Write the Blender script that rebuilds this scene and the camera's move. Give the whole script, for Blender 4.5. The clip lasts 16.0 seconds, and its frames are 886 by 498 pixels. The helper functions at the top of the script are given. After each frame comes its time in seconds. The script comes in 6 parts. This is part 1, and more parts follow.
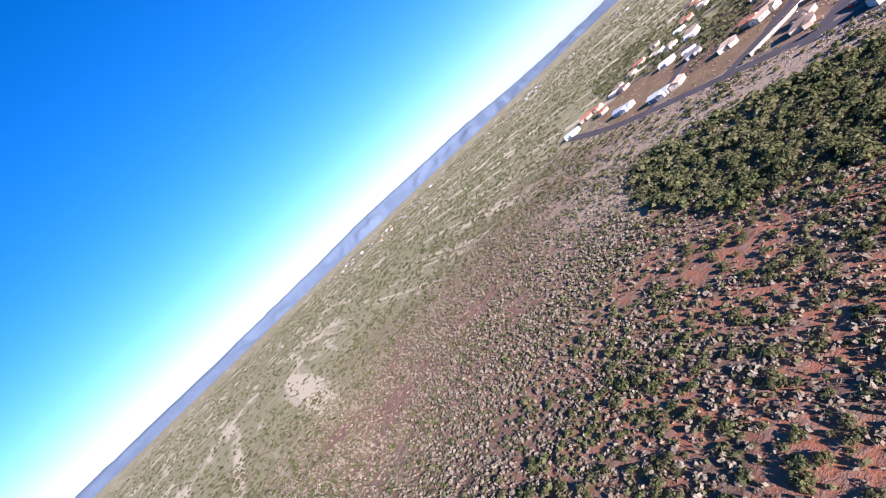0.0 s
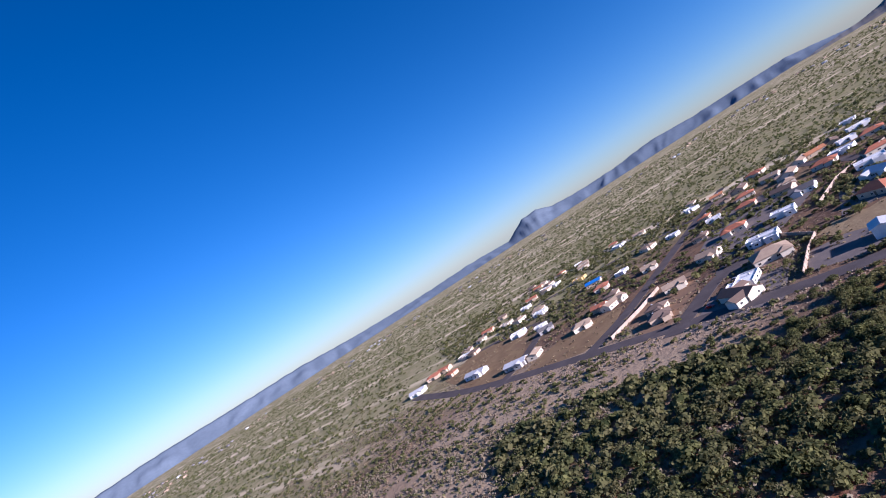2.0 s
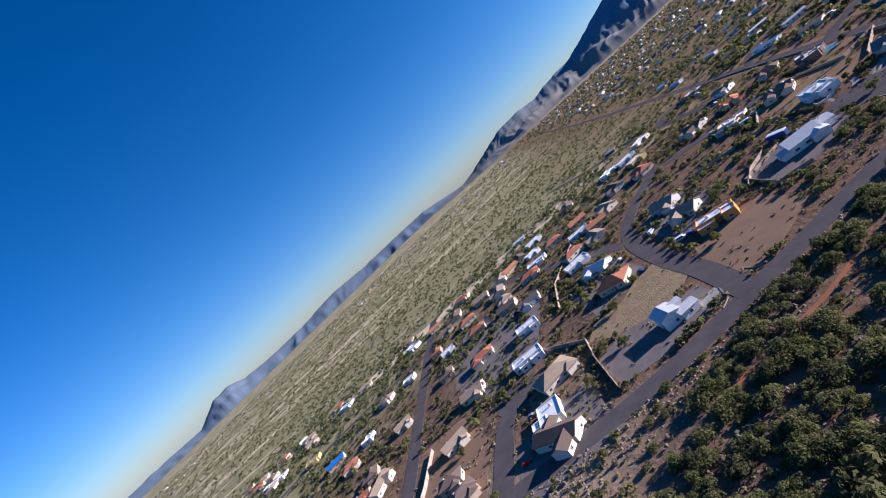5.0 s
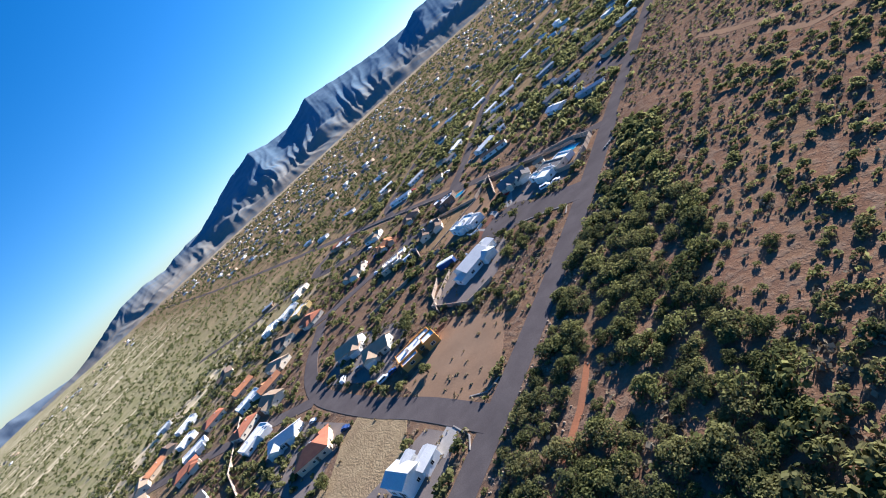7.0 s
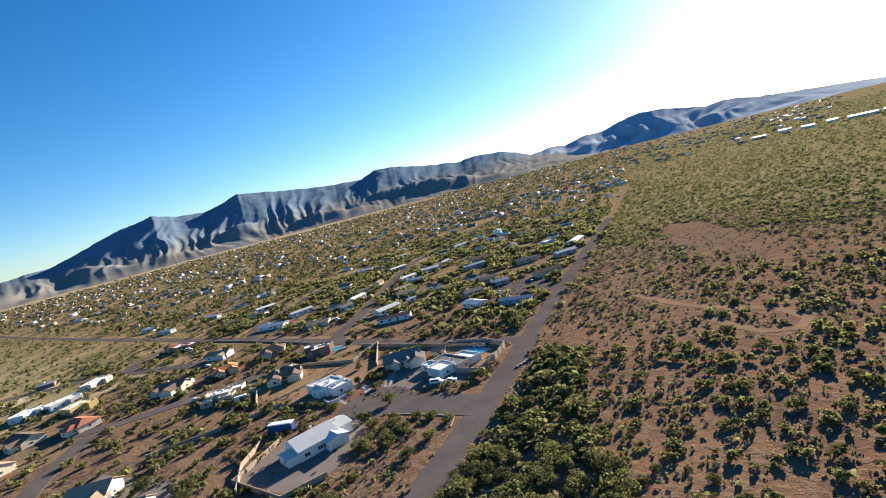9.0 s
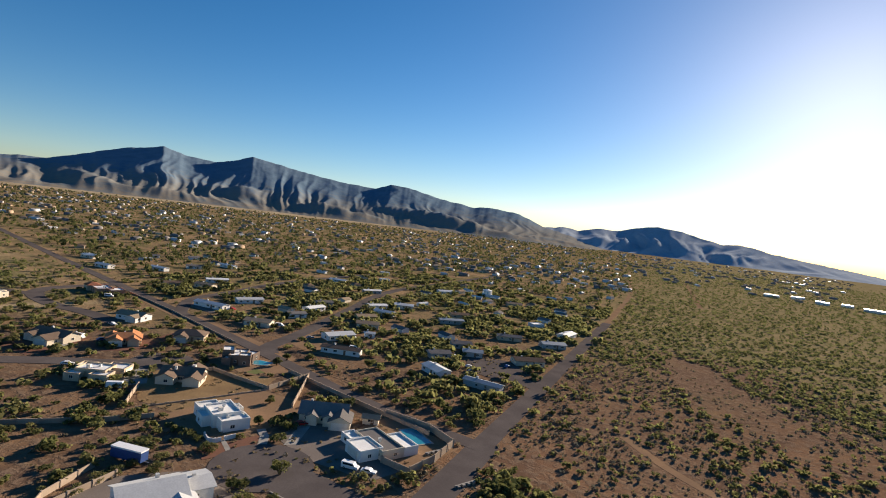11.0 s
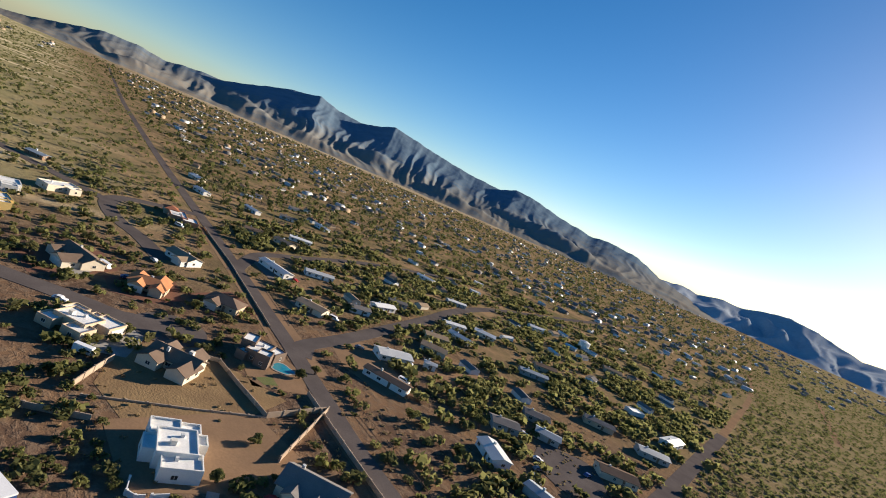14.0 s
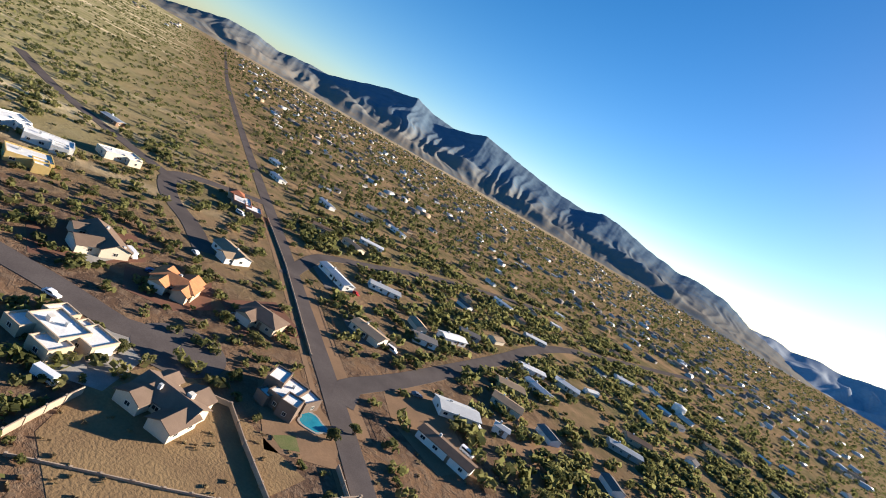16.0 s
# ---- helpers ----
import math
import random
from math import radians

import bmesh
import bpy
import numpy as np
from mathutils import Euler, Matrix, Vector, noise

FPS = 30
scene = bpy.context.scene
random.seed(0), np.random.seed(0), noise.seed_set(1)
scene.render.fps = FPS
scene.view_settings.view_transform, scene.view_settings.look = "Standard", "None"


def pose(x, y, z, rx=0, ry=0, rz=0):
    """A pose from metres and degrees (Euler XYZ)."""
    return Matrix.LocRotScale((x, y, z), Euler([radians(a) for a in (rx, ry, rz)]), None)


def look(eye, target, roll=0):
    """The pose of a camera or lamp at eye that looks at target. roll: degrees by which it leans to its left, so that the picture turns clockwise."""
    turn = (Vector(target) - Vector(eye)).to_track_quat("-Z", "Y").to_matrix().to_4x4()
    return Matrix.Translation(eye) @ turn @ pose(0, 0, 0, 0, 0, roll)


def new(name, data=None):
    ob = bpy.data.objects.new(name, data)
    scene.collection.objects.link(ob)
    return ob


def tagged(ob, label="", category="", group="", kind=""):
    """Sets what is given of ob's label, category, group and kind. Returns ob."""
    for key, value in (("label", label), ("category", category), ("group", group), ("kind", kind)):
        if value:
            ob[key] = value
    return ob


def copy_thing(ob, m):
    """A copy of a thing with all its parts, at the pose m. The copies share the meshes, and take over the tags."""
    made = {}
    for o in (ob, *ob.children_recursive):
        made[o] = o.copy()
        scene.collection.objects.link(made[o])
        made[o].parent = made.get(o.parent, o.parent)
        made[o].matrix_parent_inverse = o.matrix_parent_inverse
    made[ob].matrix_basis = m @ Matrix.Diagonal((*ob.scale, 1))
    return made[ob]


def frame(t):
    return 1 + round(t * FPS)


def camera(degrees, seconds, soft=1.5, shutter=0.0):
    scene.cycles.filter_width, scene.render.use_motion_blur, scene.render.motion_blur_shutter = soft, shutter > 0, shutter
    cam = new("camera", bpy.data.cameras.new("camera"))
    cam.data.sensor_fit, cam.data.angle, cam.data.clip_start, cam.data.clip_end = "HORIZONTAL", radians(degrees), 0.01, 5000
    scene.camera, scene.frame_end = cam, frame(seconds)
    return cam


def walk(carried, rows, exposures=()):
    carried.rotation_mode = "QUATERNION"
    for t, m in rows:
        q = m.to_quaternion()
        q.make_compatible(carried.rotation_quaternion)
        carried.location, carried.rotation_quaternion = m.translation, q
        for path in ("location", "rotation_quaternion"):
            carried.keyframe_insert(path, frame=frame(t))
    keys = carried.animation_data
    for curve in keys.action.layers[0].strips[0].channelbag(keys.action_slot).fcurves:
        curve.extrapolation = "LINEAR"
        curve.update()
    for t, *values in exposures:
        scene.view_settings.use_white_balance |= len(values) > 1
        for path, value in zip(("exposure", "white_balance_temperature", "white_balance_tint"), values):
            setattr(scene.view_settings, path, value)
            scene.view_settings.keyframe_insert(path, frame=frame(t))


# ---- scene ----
cam = camera(79.0, 16.0, soft=1.0)
# seconds, eye, a point ahead, roll
PATH = [
    (0, (240.574, 31.97, 71.868), (239.834, 30.133, 71.589), -43.2),
    (0.5, (234.439, 18.206, 68.895), (233.373, 16.518, 68.772), -38.7),
    (1, (230.954, 7.764, 68.787), (229.635, 6.26, 68.81), -34.8),
    (1.5, (223.242, -3.97, 69.734), (221.753, -5.305, 69.735), -31.7),
    (2, (212.536, -13.805, 69.416), (210.978, -15.056, 69.502), -32.4),
    (2.5, (203.273, -23.613, 70.954), (201.622, -24.742, 70.911), -34.6),
    (3, (192.103, -31.275, 71.38), (190.356, -32.243, 71.278), -34.8),
    (3.5, (180.579, -36.692, 71.433), (178.734, -37.456, 71.313), -47.3),
    (3.7, (176.923, -38.925, 71.908), (175.021, -39.532, 71.797), -46.9),
    (5.8, (125.808, -62.736, 80.521), (123.892, -62.4, 80.059), -49.6),
    (6, (120.782, -63.09, 80.053), (118.927, -62.594, 79.493), -51.8),
    (6.5, (110.382, -62.438, 77.5), (108.581, -61.735, 76.99), -49.4),
    (7, (99.723, -58.972, 72.885), (98.168, -57.857, 72.304), -42.3),
    (7.5, (91.704, -54.85, 69.789), (90.21, -53.608, 69.315), -31.7),
    (8, (84.297, -48.994, 67.06), (82.963, -47.566, 66.633), -23.0),
    (8.5, (77.95, -41.542, 64.732), (76.742, -39.986, 64.384), -18.7),
    (9, (71.917, -33.136, 63.714), (70.757, -31.523, 63.483), -14.3),
    (9.5, (65.712, -25.155, 63.374), (64.65, -23.469, 63.197), -2.1),
    (10, (59.114, -16.346, 63.694), (57.997, -14.69, 63.587), 3.0),
    (10.2, (56.726, -12.743, 63.412), (55.631, -11.072, 63.316), 1.2),
    (12.3, (34.351, 20.472, 68.273), (33.157, 22.075, 68.218), 19.6),
    (12.5, (31.556, 23.546, 68.658), (30.384, 25.166, 68.636), 19.0),
    (13, (25.764, 30.529, 69.207), (24.497, 32.075, 69.147), 27.1),
    (13.5, (18.577, 38.064, 70.295), (17.242, 39.547, 70.167), 24.2),
    (14, (11.318, 45.35, 70.714), (9.901, 46.748, 70.519), 23.6),
    (14.5, (2.673, 51.68, 70.851), (1.265, 53.088, 70.662), 26.8),
    (15, (-6.385, 58.352, 70.697), (-7.892, 59.645, 70.455), 26.7),
    (15.5, (-16.724, 64.344, 70.223), (-18.28, 65.57, 69.947), 26.9),
    (16, (-27.398, 70.294, 69.457), (-28.979, 71.485, 69.166), 30.4),
]
EXPOSURES = [(0.0, 1.75, 5150, 32), (1.0, 1.3, 5000, 34), (2.0, 1.15, 5100, 34), (3.5, 1.05, 5150, 33), (6.0, 1.35, 5150, 20), (7.0, 1.8, 5300, 16), (7.5, 2.0, 5300, 15), (8.0, 2.0, 5650, 13), (9.0, 1.75, 6200, 11), (10.0, 1.15, 6650, 14), (12.5, 1.15, 6700, 14), (14.5, 1.35, 6450, 12), (16.0, 1.6, 6350, 13)]
walk(cam, [(t, look(eye, target, roll)) for t, eye, target, roll in PATH], EXPOSURES)

# ---- world, sun ----
SUN_AZ, SUN_EL = radians(2), radians(16)
world = bpy.data.worlds.new("sky")
scene.world = world
world.use_nodes = True
sky = world.node_tree.nodes.new("ShaderNodeTexSky")
sky.sky_type, sky.sun_disc = "NISHITA", False
sky.sun_elevation, sky.sun_rotation = SUN_EL, SUN_AZ
sky.altitude, sky.air_density, sky.dust_density, sky.ozone_density = 1600, 1.0, 0.8, 3.0
backdrop = world.node_tree.nodes["Background"]
deep = world.node_tree.nodes.new("ShaderNodeHueSaturation")
deep.inputs["Saturation"].default_value = 1.3
world.node_tree.links.new(sky.outputs[0], deep.inputs["Color"])
world.node_tree.links.new(deep.outputs[0], backdrop.inputs[0])
backdrop.inputs[1].default_value = 0.053
sun = new("sun", bpy.data.lights.new("sun", "SUN"))
sun.data.energy, sun.data.angle, sun.data.color = 5.0, radians(0.6), (1.0, 0.87, 0.69)
toward = Vector((math.sin(SUN_AZ) * math.cos(SUN_EL), math.cos(SUN_AZ) * math.cos(SUN_EL), math.sin(SUN_EL)))
sun.matrix_world = look(toward * 200, (0, 0, 0))

# ---- materials ----
def nodes_of(name, rough=0.9, metal=0.0):
    m = bpy.data.materials.new(name)
    m.use_nodes = True
    nt = m.node_tree
    b = nt.nodes["Principled BSDF"]
    b.inputs["Roughness"].default_value, b.inputs["Metallic"].default_value = rough, metal
    b.inputs["Specular IOR Level"].default_value = 0.0 if rough >= 0.75 else 0.25
    return m, nt, b


def node(nt, kind, **values):
    n = nt.nodes.new("ShaderNode" + kind)
    for key, value in values.items():
        n.inputs[key.replace("_", " ")].default_value = value
    return n


def noise_at(nt, place, scale, detail=4.0, rough=0.55, low=0.35, high=0.65):
    n = node(nt, "TexNoise", Scale=scale, Detail=detail, Roughness=rough)
    nt.links.new(place, n.inputs["Vector"])
    r = node(nt, "MapRange", From_Min=low, From_Max=high)
    nt.links.new(n.outputs["Fac"], r.inputs["Value"])
    return r.outputs["Result"]


def mix(nt, fac, a, b, blend="MIX"):
    n = nt.nodes.new("ShaderNodeMix")
    n.data_type, n.blend_type = "RGBA", blend
    for value, socket in ((fac, n.inputs[0]), (a, n.inputs[6]), (b, n.inputs[7])):
        if isinstance(value, bpy.types.NodeSocket):
            nt.links.new(value, socket)
        elif isinstance(value, (int, float)):
            socket.default_value = value
        else:
            socket.default_value = (*value, 1.0)
    return n.outputs[2]


def math_node(nt, op, a, b=0.0):
    n = nt.nodes.new("ShaderNodeMath")
    n.operation = op
    for value, socket in ((a, n.inputs[0]), (b, n.inputs[1])):
        if isinstance(value, bpy.types.NodeSocket):
            nt.links.new(value, socket)
        else:
            socket.default_value = value
    return n.outputs[0]


def bumped(nt, b, height, strength, distance):
    n = node(nt, "Bump", Strength=strength, Distance=distance)
    nt.links.new(height, n.inputs["Height"])
    nt.links.new(n.outputs["Normal"], b.inputs["Normal"])


def world_place(nt):
    return nt.nodes.new("ShaderNodeNewGeometry").outputs["Position"]


def surface(name, first, second, scale=0.8, grain=6.0, rough=0.9, metal=0.0, bump=0.3, depth=0.03, stain=None, vary=0.0):
    """A surface of two colours with stains at one scale and grain at another."""
    m, nt, b = nodes_of(name, rough, metal)
    p = world_place(nt)
    col = mix(nt, noise_at(nt, p, scale), first, second)
    fine = noise_at(nt, p, grain, 3.0)
    col = mix(nt, math_node(nt, "MULTIPLY", fine, 0.35), col, tuple(c * 0.6 for c in first))
    if stain:
        col = mix(nt, math_node(nt, "MULTIPLY", noise_at(nt, p, scale * 0.3, 5.0, 0.6, 0.52, 0.7), 0.7), col, stain)
    if vary:
        info = nt.nodes.new("ShaderNodeObjectInfo")
        r = node(nt, "MapRange", To_Min=1 - vary, To_Max=1 + vary)
        nt.links.new(info.outputs["Random"], r.inputs["Value"])
        h = node(nt, "HueSaturation")
        nt.links.new(r.outputs["Result"], h.inputs["Value"])
        nt.links.new(col, h.inputs["Color"])
        col = h.outputs["Color"]
    nt.links.new(col, b.inputs["Base Color"])
    if bump:
        bumped(nt, b, fine, bump, depth)
    return m


def blob(nt, p, x, y, r0, r1, wobble=None, amount=60.0):
    """1 inside r0 metres of (x, y), 0 beyond r1, with an uneven edge."""
    d = nt.nodes.new("ShaderNodeVectorMath")
    d.operation = "DISTANCE"
    nt.links.new(p, d.inputs[0])
    d.inputs[1].default_value = (x, y, 0)
    far = d.outputs["Value"]
    if wobble is not None:
        far = math_node(nt, "ADD", far, math_node(nt, "MULTIPLY", wobble, amount))
    r = node(nt, "MapRange", From_Min=r0, From_Max=r1, To_Min=1.0, To_Max=0.0)
    nt.links.new(far, r.inputs["Value"])
    return r.outputs["Result"]


def ground_material():
    m, nt, b = nodes_of("desert_ground", 0.95)
    p = world_place(nt)
    wob = noise_at(nt, p, 0.012, 4.0, 0.6, 0.3, 0.7)
    wob = math_node(nt, "SUBTRACT", wob, 0.5)
    patch = noise_at(nt, p, 0.05, 6.0, 0.65, 0.42, 0.58)
    clump = noise_at(nt, p, 0.35, 5.0, 0.65, 0.45, 0.6)
    grain = noise_at(nt, p, 2.2, 3.0, 0.7, 0.3, 0.7)
    red = mix(nt, clump, (0.42, 0.165, 0.08), (0.27, 0.15, 0.095))
    dry = mix(nt, clump, (0.25, 0.15, 0.085), (0.155, 0.097, 0.06))
    brown = mix(nt, clump, (0.115, 0.072, 0.05), (0.16, 0.1, 0.067))
    base = mix(nt, patch, dry, brown)
    reds = blob(nt, p, 148, -68, 45, 95, wob, 60)
    reds = math_node(nt, "MULTIPLY", reds, noise_at(nt, p, 0.06, 5.0, 0.6, 0.4, 0.52))
    col = mix(nt, reds, base, red)
    soil = math_node(nt, "MULTIPLY", math_node(nt, "MAXIMUM", blob(nt, p, 50, 150, 50, 120, wob, 70), blob(nt, p, 75, 40, 45, 110, wob, 60)), noise_at(nt, p, 0.045, 5.0, 0.6, 0.35, 0.6))
    col = mix(nt, math_node(nt, "MULTIPLY", soil, 0.8), col, mix(nt, clump, (0.27, 0.145, 0.082), (0.185, 0.112, 0.07)))
    burnt = blob(nt, p, 163, -209, 75, 150, wob, 90)
    col = mix(nt, math_node(nt, "MULTIPLY", burnt, 0.8), col, mix(nt, clump, (0.27, 0.15, 0.09), (0.35, 0.24, 0.145)))
    pale = math_node(nt, "MAXIMUM", blob(nt, p, 40, -176, 45, 95, wob, 50), blob(nt, p, 28, -104, 16, 42, wob, 30))
    col = mix(nt, math_node(nt, "MULTIPLY", pale, 0.75), col, mix(nt, clump, (0.58, 0.45, 0.285), (0.45, 0.34, 0.21)))
    place = nt.nodes.new("ShaderNodeSeparateXYZ")
    nt.links.new(p, place.inputs[0])
    beside = math_node(nt, "ADD", math_node(nt, "SUBTRACT", place.outputs["X"], math_node(nt, "MULTIPLY", place.outputs["Y"], 0.2)), math_node(nt, "MULTIPLY", wob, 26))
    band = node(nt, "MapRange", From_Min=36.0, From_Max=56.0, To_Min=1.0, To_Max=0.0)
    nt.links.new(beside, band.inputs["Value"])
    edge = node(nt, "MapRange", From_Min=6.0, From_Max=12.0)
    nt.links.new(beside, edge.inputs["Value"])
    down = node(nt, "MapRange", From_Min=-40.0, From_Max=-80.0)
    nt.links.new(place.outputs["Y"], down.inputs["Value"])
    verge = math_node(nt, "MULTIPLY", math_node(nt, "MULTIPLY", band.outputs["Result"], edge.outputs["Result"]), down.outputs["Result"])
    col = mix(nt, math_node(nt, "MULTIPLY", verge, 0.8), col, mix(nt, clump, (0.46, 0.34, 0.215), (0.33, 0.235, 0.15)))
    bare = math_node(nt, "MAXIMUM", blob(nt, p, 16, 312, 30, 80, wob, 50), blob(nt, p, 8, 178, 10, 45, wob, 40))
    col = mix(nt, math_node(nt, "MULTIPLY", bare, 0.8), col, (0.185, 0.115, 0.075))
    # far plain: olive scrub with straw-coloured swales
    turn = nt.nodes.new("ShaderNodeMapping")
    turn.inputs["Rotation"].default_value = (0, 0, radians(-30))
    turn.inputs["Scale"].default_value = (1 / 34, 1 / 900, 1)
    nt.links.new(p, turn.inputs["Vector"])
    swale = noise_at(nt, turn.outputs["Vector"], 1.0, 3.0, 0.6, 0.54, 0.61)
    scrub = mix(nt, noise_at(nt, p, 0.06, 6.0, 0.7, 0.42, 0.6), (0.25, 0.23, 0.105), (0.36, 0.3, 0.165))
    town = mix(nt, noise_at(nt, p, 0.03, 6.0, 0.7, 0.4, 0.6), (0.28, 0.185, 0.105), (0.13, 0.112, 0.056))
    side = nt.nodes.new("ShaderNodeSeparateXYZ")
    nt.links.new(p, side.inputs[0])
    north = node(nt, "MapRange", From_Min=125.0, From_Max=-20.0)
    nt.links.new(math_node(nt, "ADD", side.outputs["Y"], math_node(nt, "MULTIPLY", side.outputs["X"], 0.1)), north.inputs["Value"])
    swale = math_node(nt, "MULTIPLY", swale, north.outputs["Result"])
    inland = node(nt, "MapRange", From_Min=-60.0, From_Max=-200.0, To_Min=0.7)
    nt.links.new(side.outputs["X"], inland.inputs["Value"])
    swale = math_node(nt, "MULTIPLY", swale, inland.outputs["Result"])
    east = node(nt, "MapRange", From_Min=-60.0, From_Max=40.0)
    nt.links.new(math_node(nt, "ADD", side.outputs["X"], math_node(nt, "MULTIPLY", side.outputs["Y"], 0.19)), east.inputs["Value"])
    town = mix(nt, east.outputs["Result"], town, mix(nt, noise_at(nt, p, 0.05, 6.0, 0.7, 0.4, 0.62), (0.18, 0.155, 0.075), (0.26, 0.195, 0.11)))
    scrub = mix(nt, north.outputs["Result"], town, scrub)
    plain = mix(nt, swale, scrub, (0.66, 0.54, 0.34))
    away = blob(nt, p, 60, 10, 250, 400, wob, 130)
    keep = math_node(nt, "MAXIMUM", math_node(nt, "MAXIMUM", away, burnt), bare)
    col = mix(nt, keep, plain, col)
    col = mix(nt, math_node(nt, "MULTIPLY", math_node(nt, "MULTIPLY", grain, 0.6), keep), col, mix(nt, clump, (0.07, 0.05, 0.038), (0.22, 0.175, 0.125)))
    # pale grass along the mountain foot
    out = nt.nodes.new("ShaderNodeVectorMath")
    out.operation = "LENGTH"
    nt.links.new(p, out.inputs[0])
    foot = node(nt, "MapRange", From_Min=2480.0, From_Max=2620.0)
    nt.links.new(math_node(nt, "ADD", out.outputs["Value"], math_node(nt, "MULTIPLY", wob, 260)), foot.inputs["Value"])
    west = node(nt, "MapRange", From_Min=-1300.0, From_Max=-1900.0)
    nt.links.new(side.outputs["X"], west.inputs["Value"])
    ahead = node(nt, "MapRange", From_Min=300.0, From_Max=800.0, To_Max=0.6)
    nt.links.new(side.outputs["Y"], ahead.inputs["Value"])
    strip_fac = math_node(nt, "MULTIPLY", math_node(nt, "MULTIPLY", foot.outputs["Result"], west.outputs["Result"]), ahead.outputs["Result"])
    col = mix(nt, math_node(nt, "MULTIPLY", strip_fac, noise_at(nt, p, 0.008, 5.0, 0.6, 0.3, 0.55)), col, (0.5, 0.41, 0.28))
    nt.links.new(col, b.inputs["Base Color"])
    rise = math_node(nt, "ADD", math_node(nt, "MULTIPLY", grain, 0.4), clump)
    bumped(nt, b, rise, 0.7, 0.16)
    return m


def leaf_material(name, dark, light, straw, through_light=0.4, glow=1.2):
    m, nt, b = nodes_of(name, 0.75)
    geo = nt.nodes.new("ShaderNodeNewGeometry")
    ramp = mix(nt, geo.outputs["Random Per Island"], dark, light)
    big = noise_at(nt, geo.outputs["Position"], 0.12, 2.0, 0.5, 0.4, 0.62)
    col = mix(nt, math_node(nt, "MULTIPLY", big, 0.55), ramp, straw)
    nt.links.new(mix(nt, 0.28, col, (0.0, 0.0, 0.0)), b.inputs["Base Color"])
    thin = nt.nodes.new("ShaderNodeBsdfTranslucent")
    nt.links.new(mix(nt, 0.6, col, tuple(c * glow for c in light)), thin.inputs["Color"])
    both = nt.nodes.new("ShaderNodeMixShader")
    both.inputs[0].default_value = through_light
    nt.links.new(b.outputs[0], both.inputs[1])
    nt.links.new(thin.outputs[0], both.inputs[2])
    nt.links.new(both.outputs[0], nt.nodes["Material Output"].inputs["Surface"])
    return m


def mountain_material():
    m, nt, b = nodes_of("haze_tinted_mountain_slopes", 1.0)
    b.inputs["Specular IOR Level"].default_value = 0.0
    p = world_place(nt)
    sep = nt.nodes.new("ShaderNodeSeparateXYZ")
    nt.links.new(p, sep.inputs[0])
    n = noise_at(nt, p, 0.012, 8.0, 0.75, 0.38, 0.62)
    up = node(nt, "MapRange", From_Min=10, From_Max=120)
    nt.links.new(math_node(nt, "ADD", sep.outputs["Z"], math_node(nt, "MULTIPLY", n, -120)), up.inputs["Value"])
    # tan grass low down; the blue of aerial haze is painted in, stronger higher up
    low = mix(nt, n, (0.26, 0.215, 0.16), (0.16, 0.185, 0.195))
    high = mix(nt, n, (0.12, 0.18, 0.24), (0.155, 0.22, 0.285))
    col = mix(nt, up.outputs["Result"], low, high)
    nt.links.new(col, b.inputs["Base Color"])
    bumped(nt, b, noise_at(nt, p, 0.03, 8.0, 0.75, 0.2, 0.8), 0.12, 5.0)
    return m


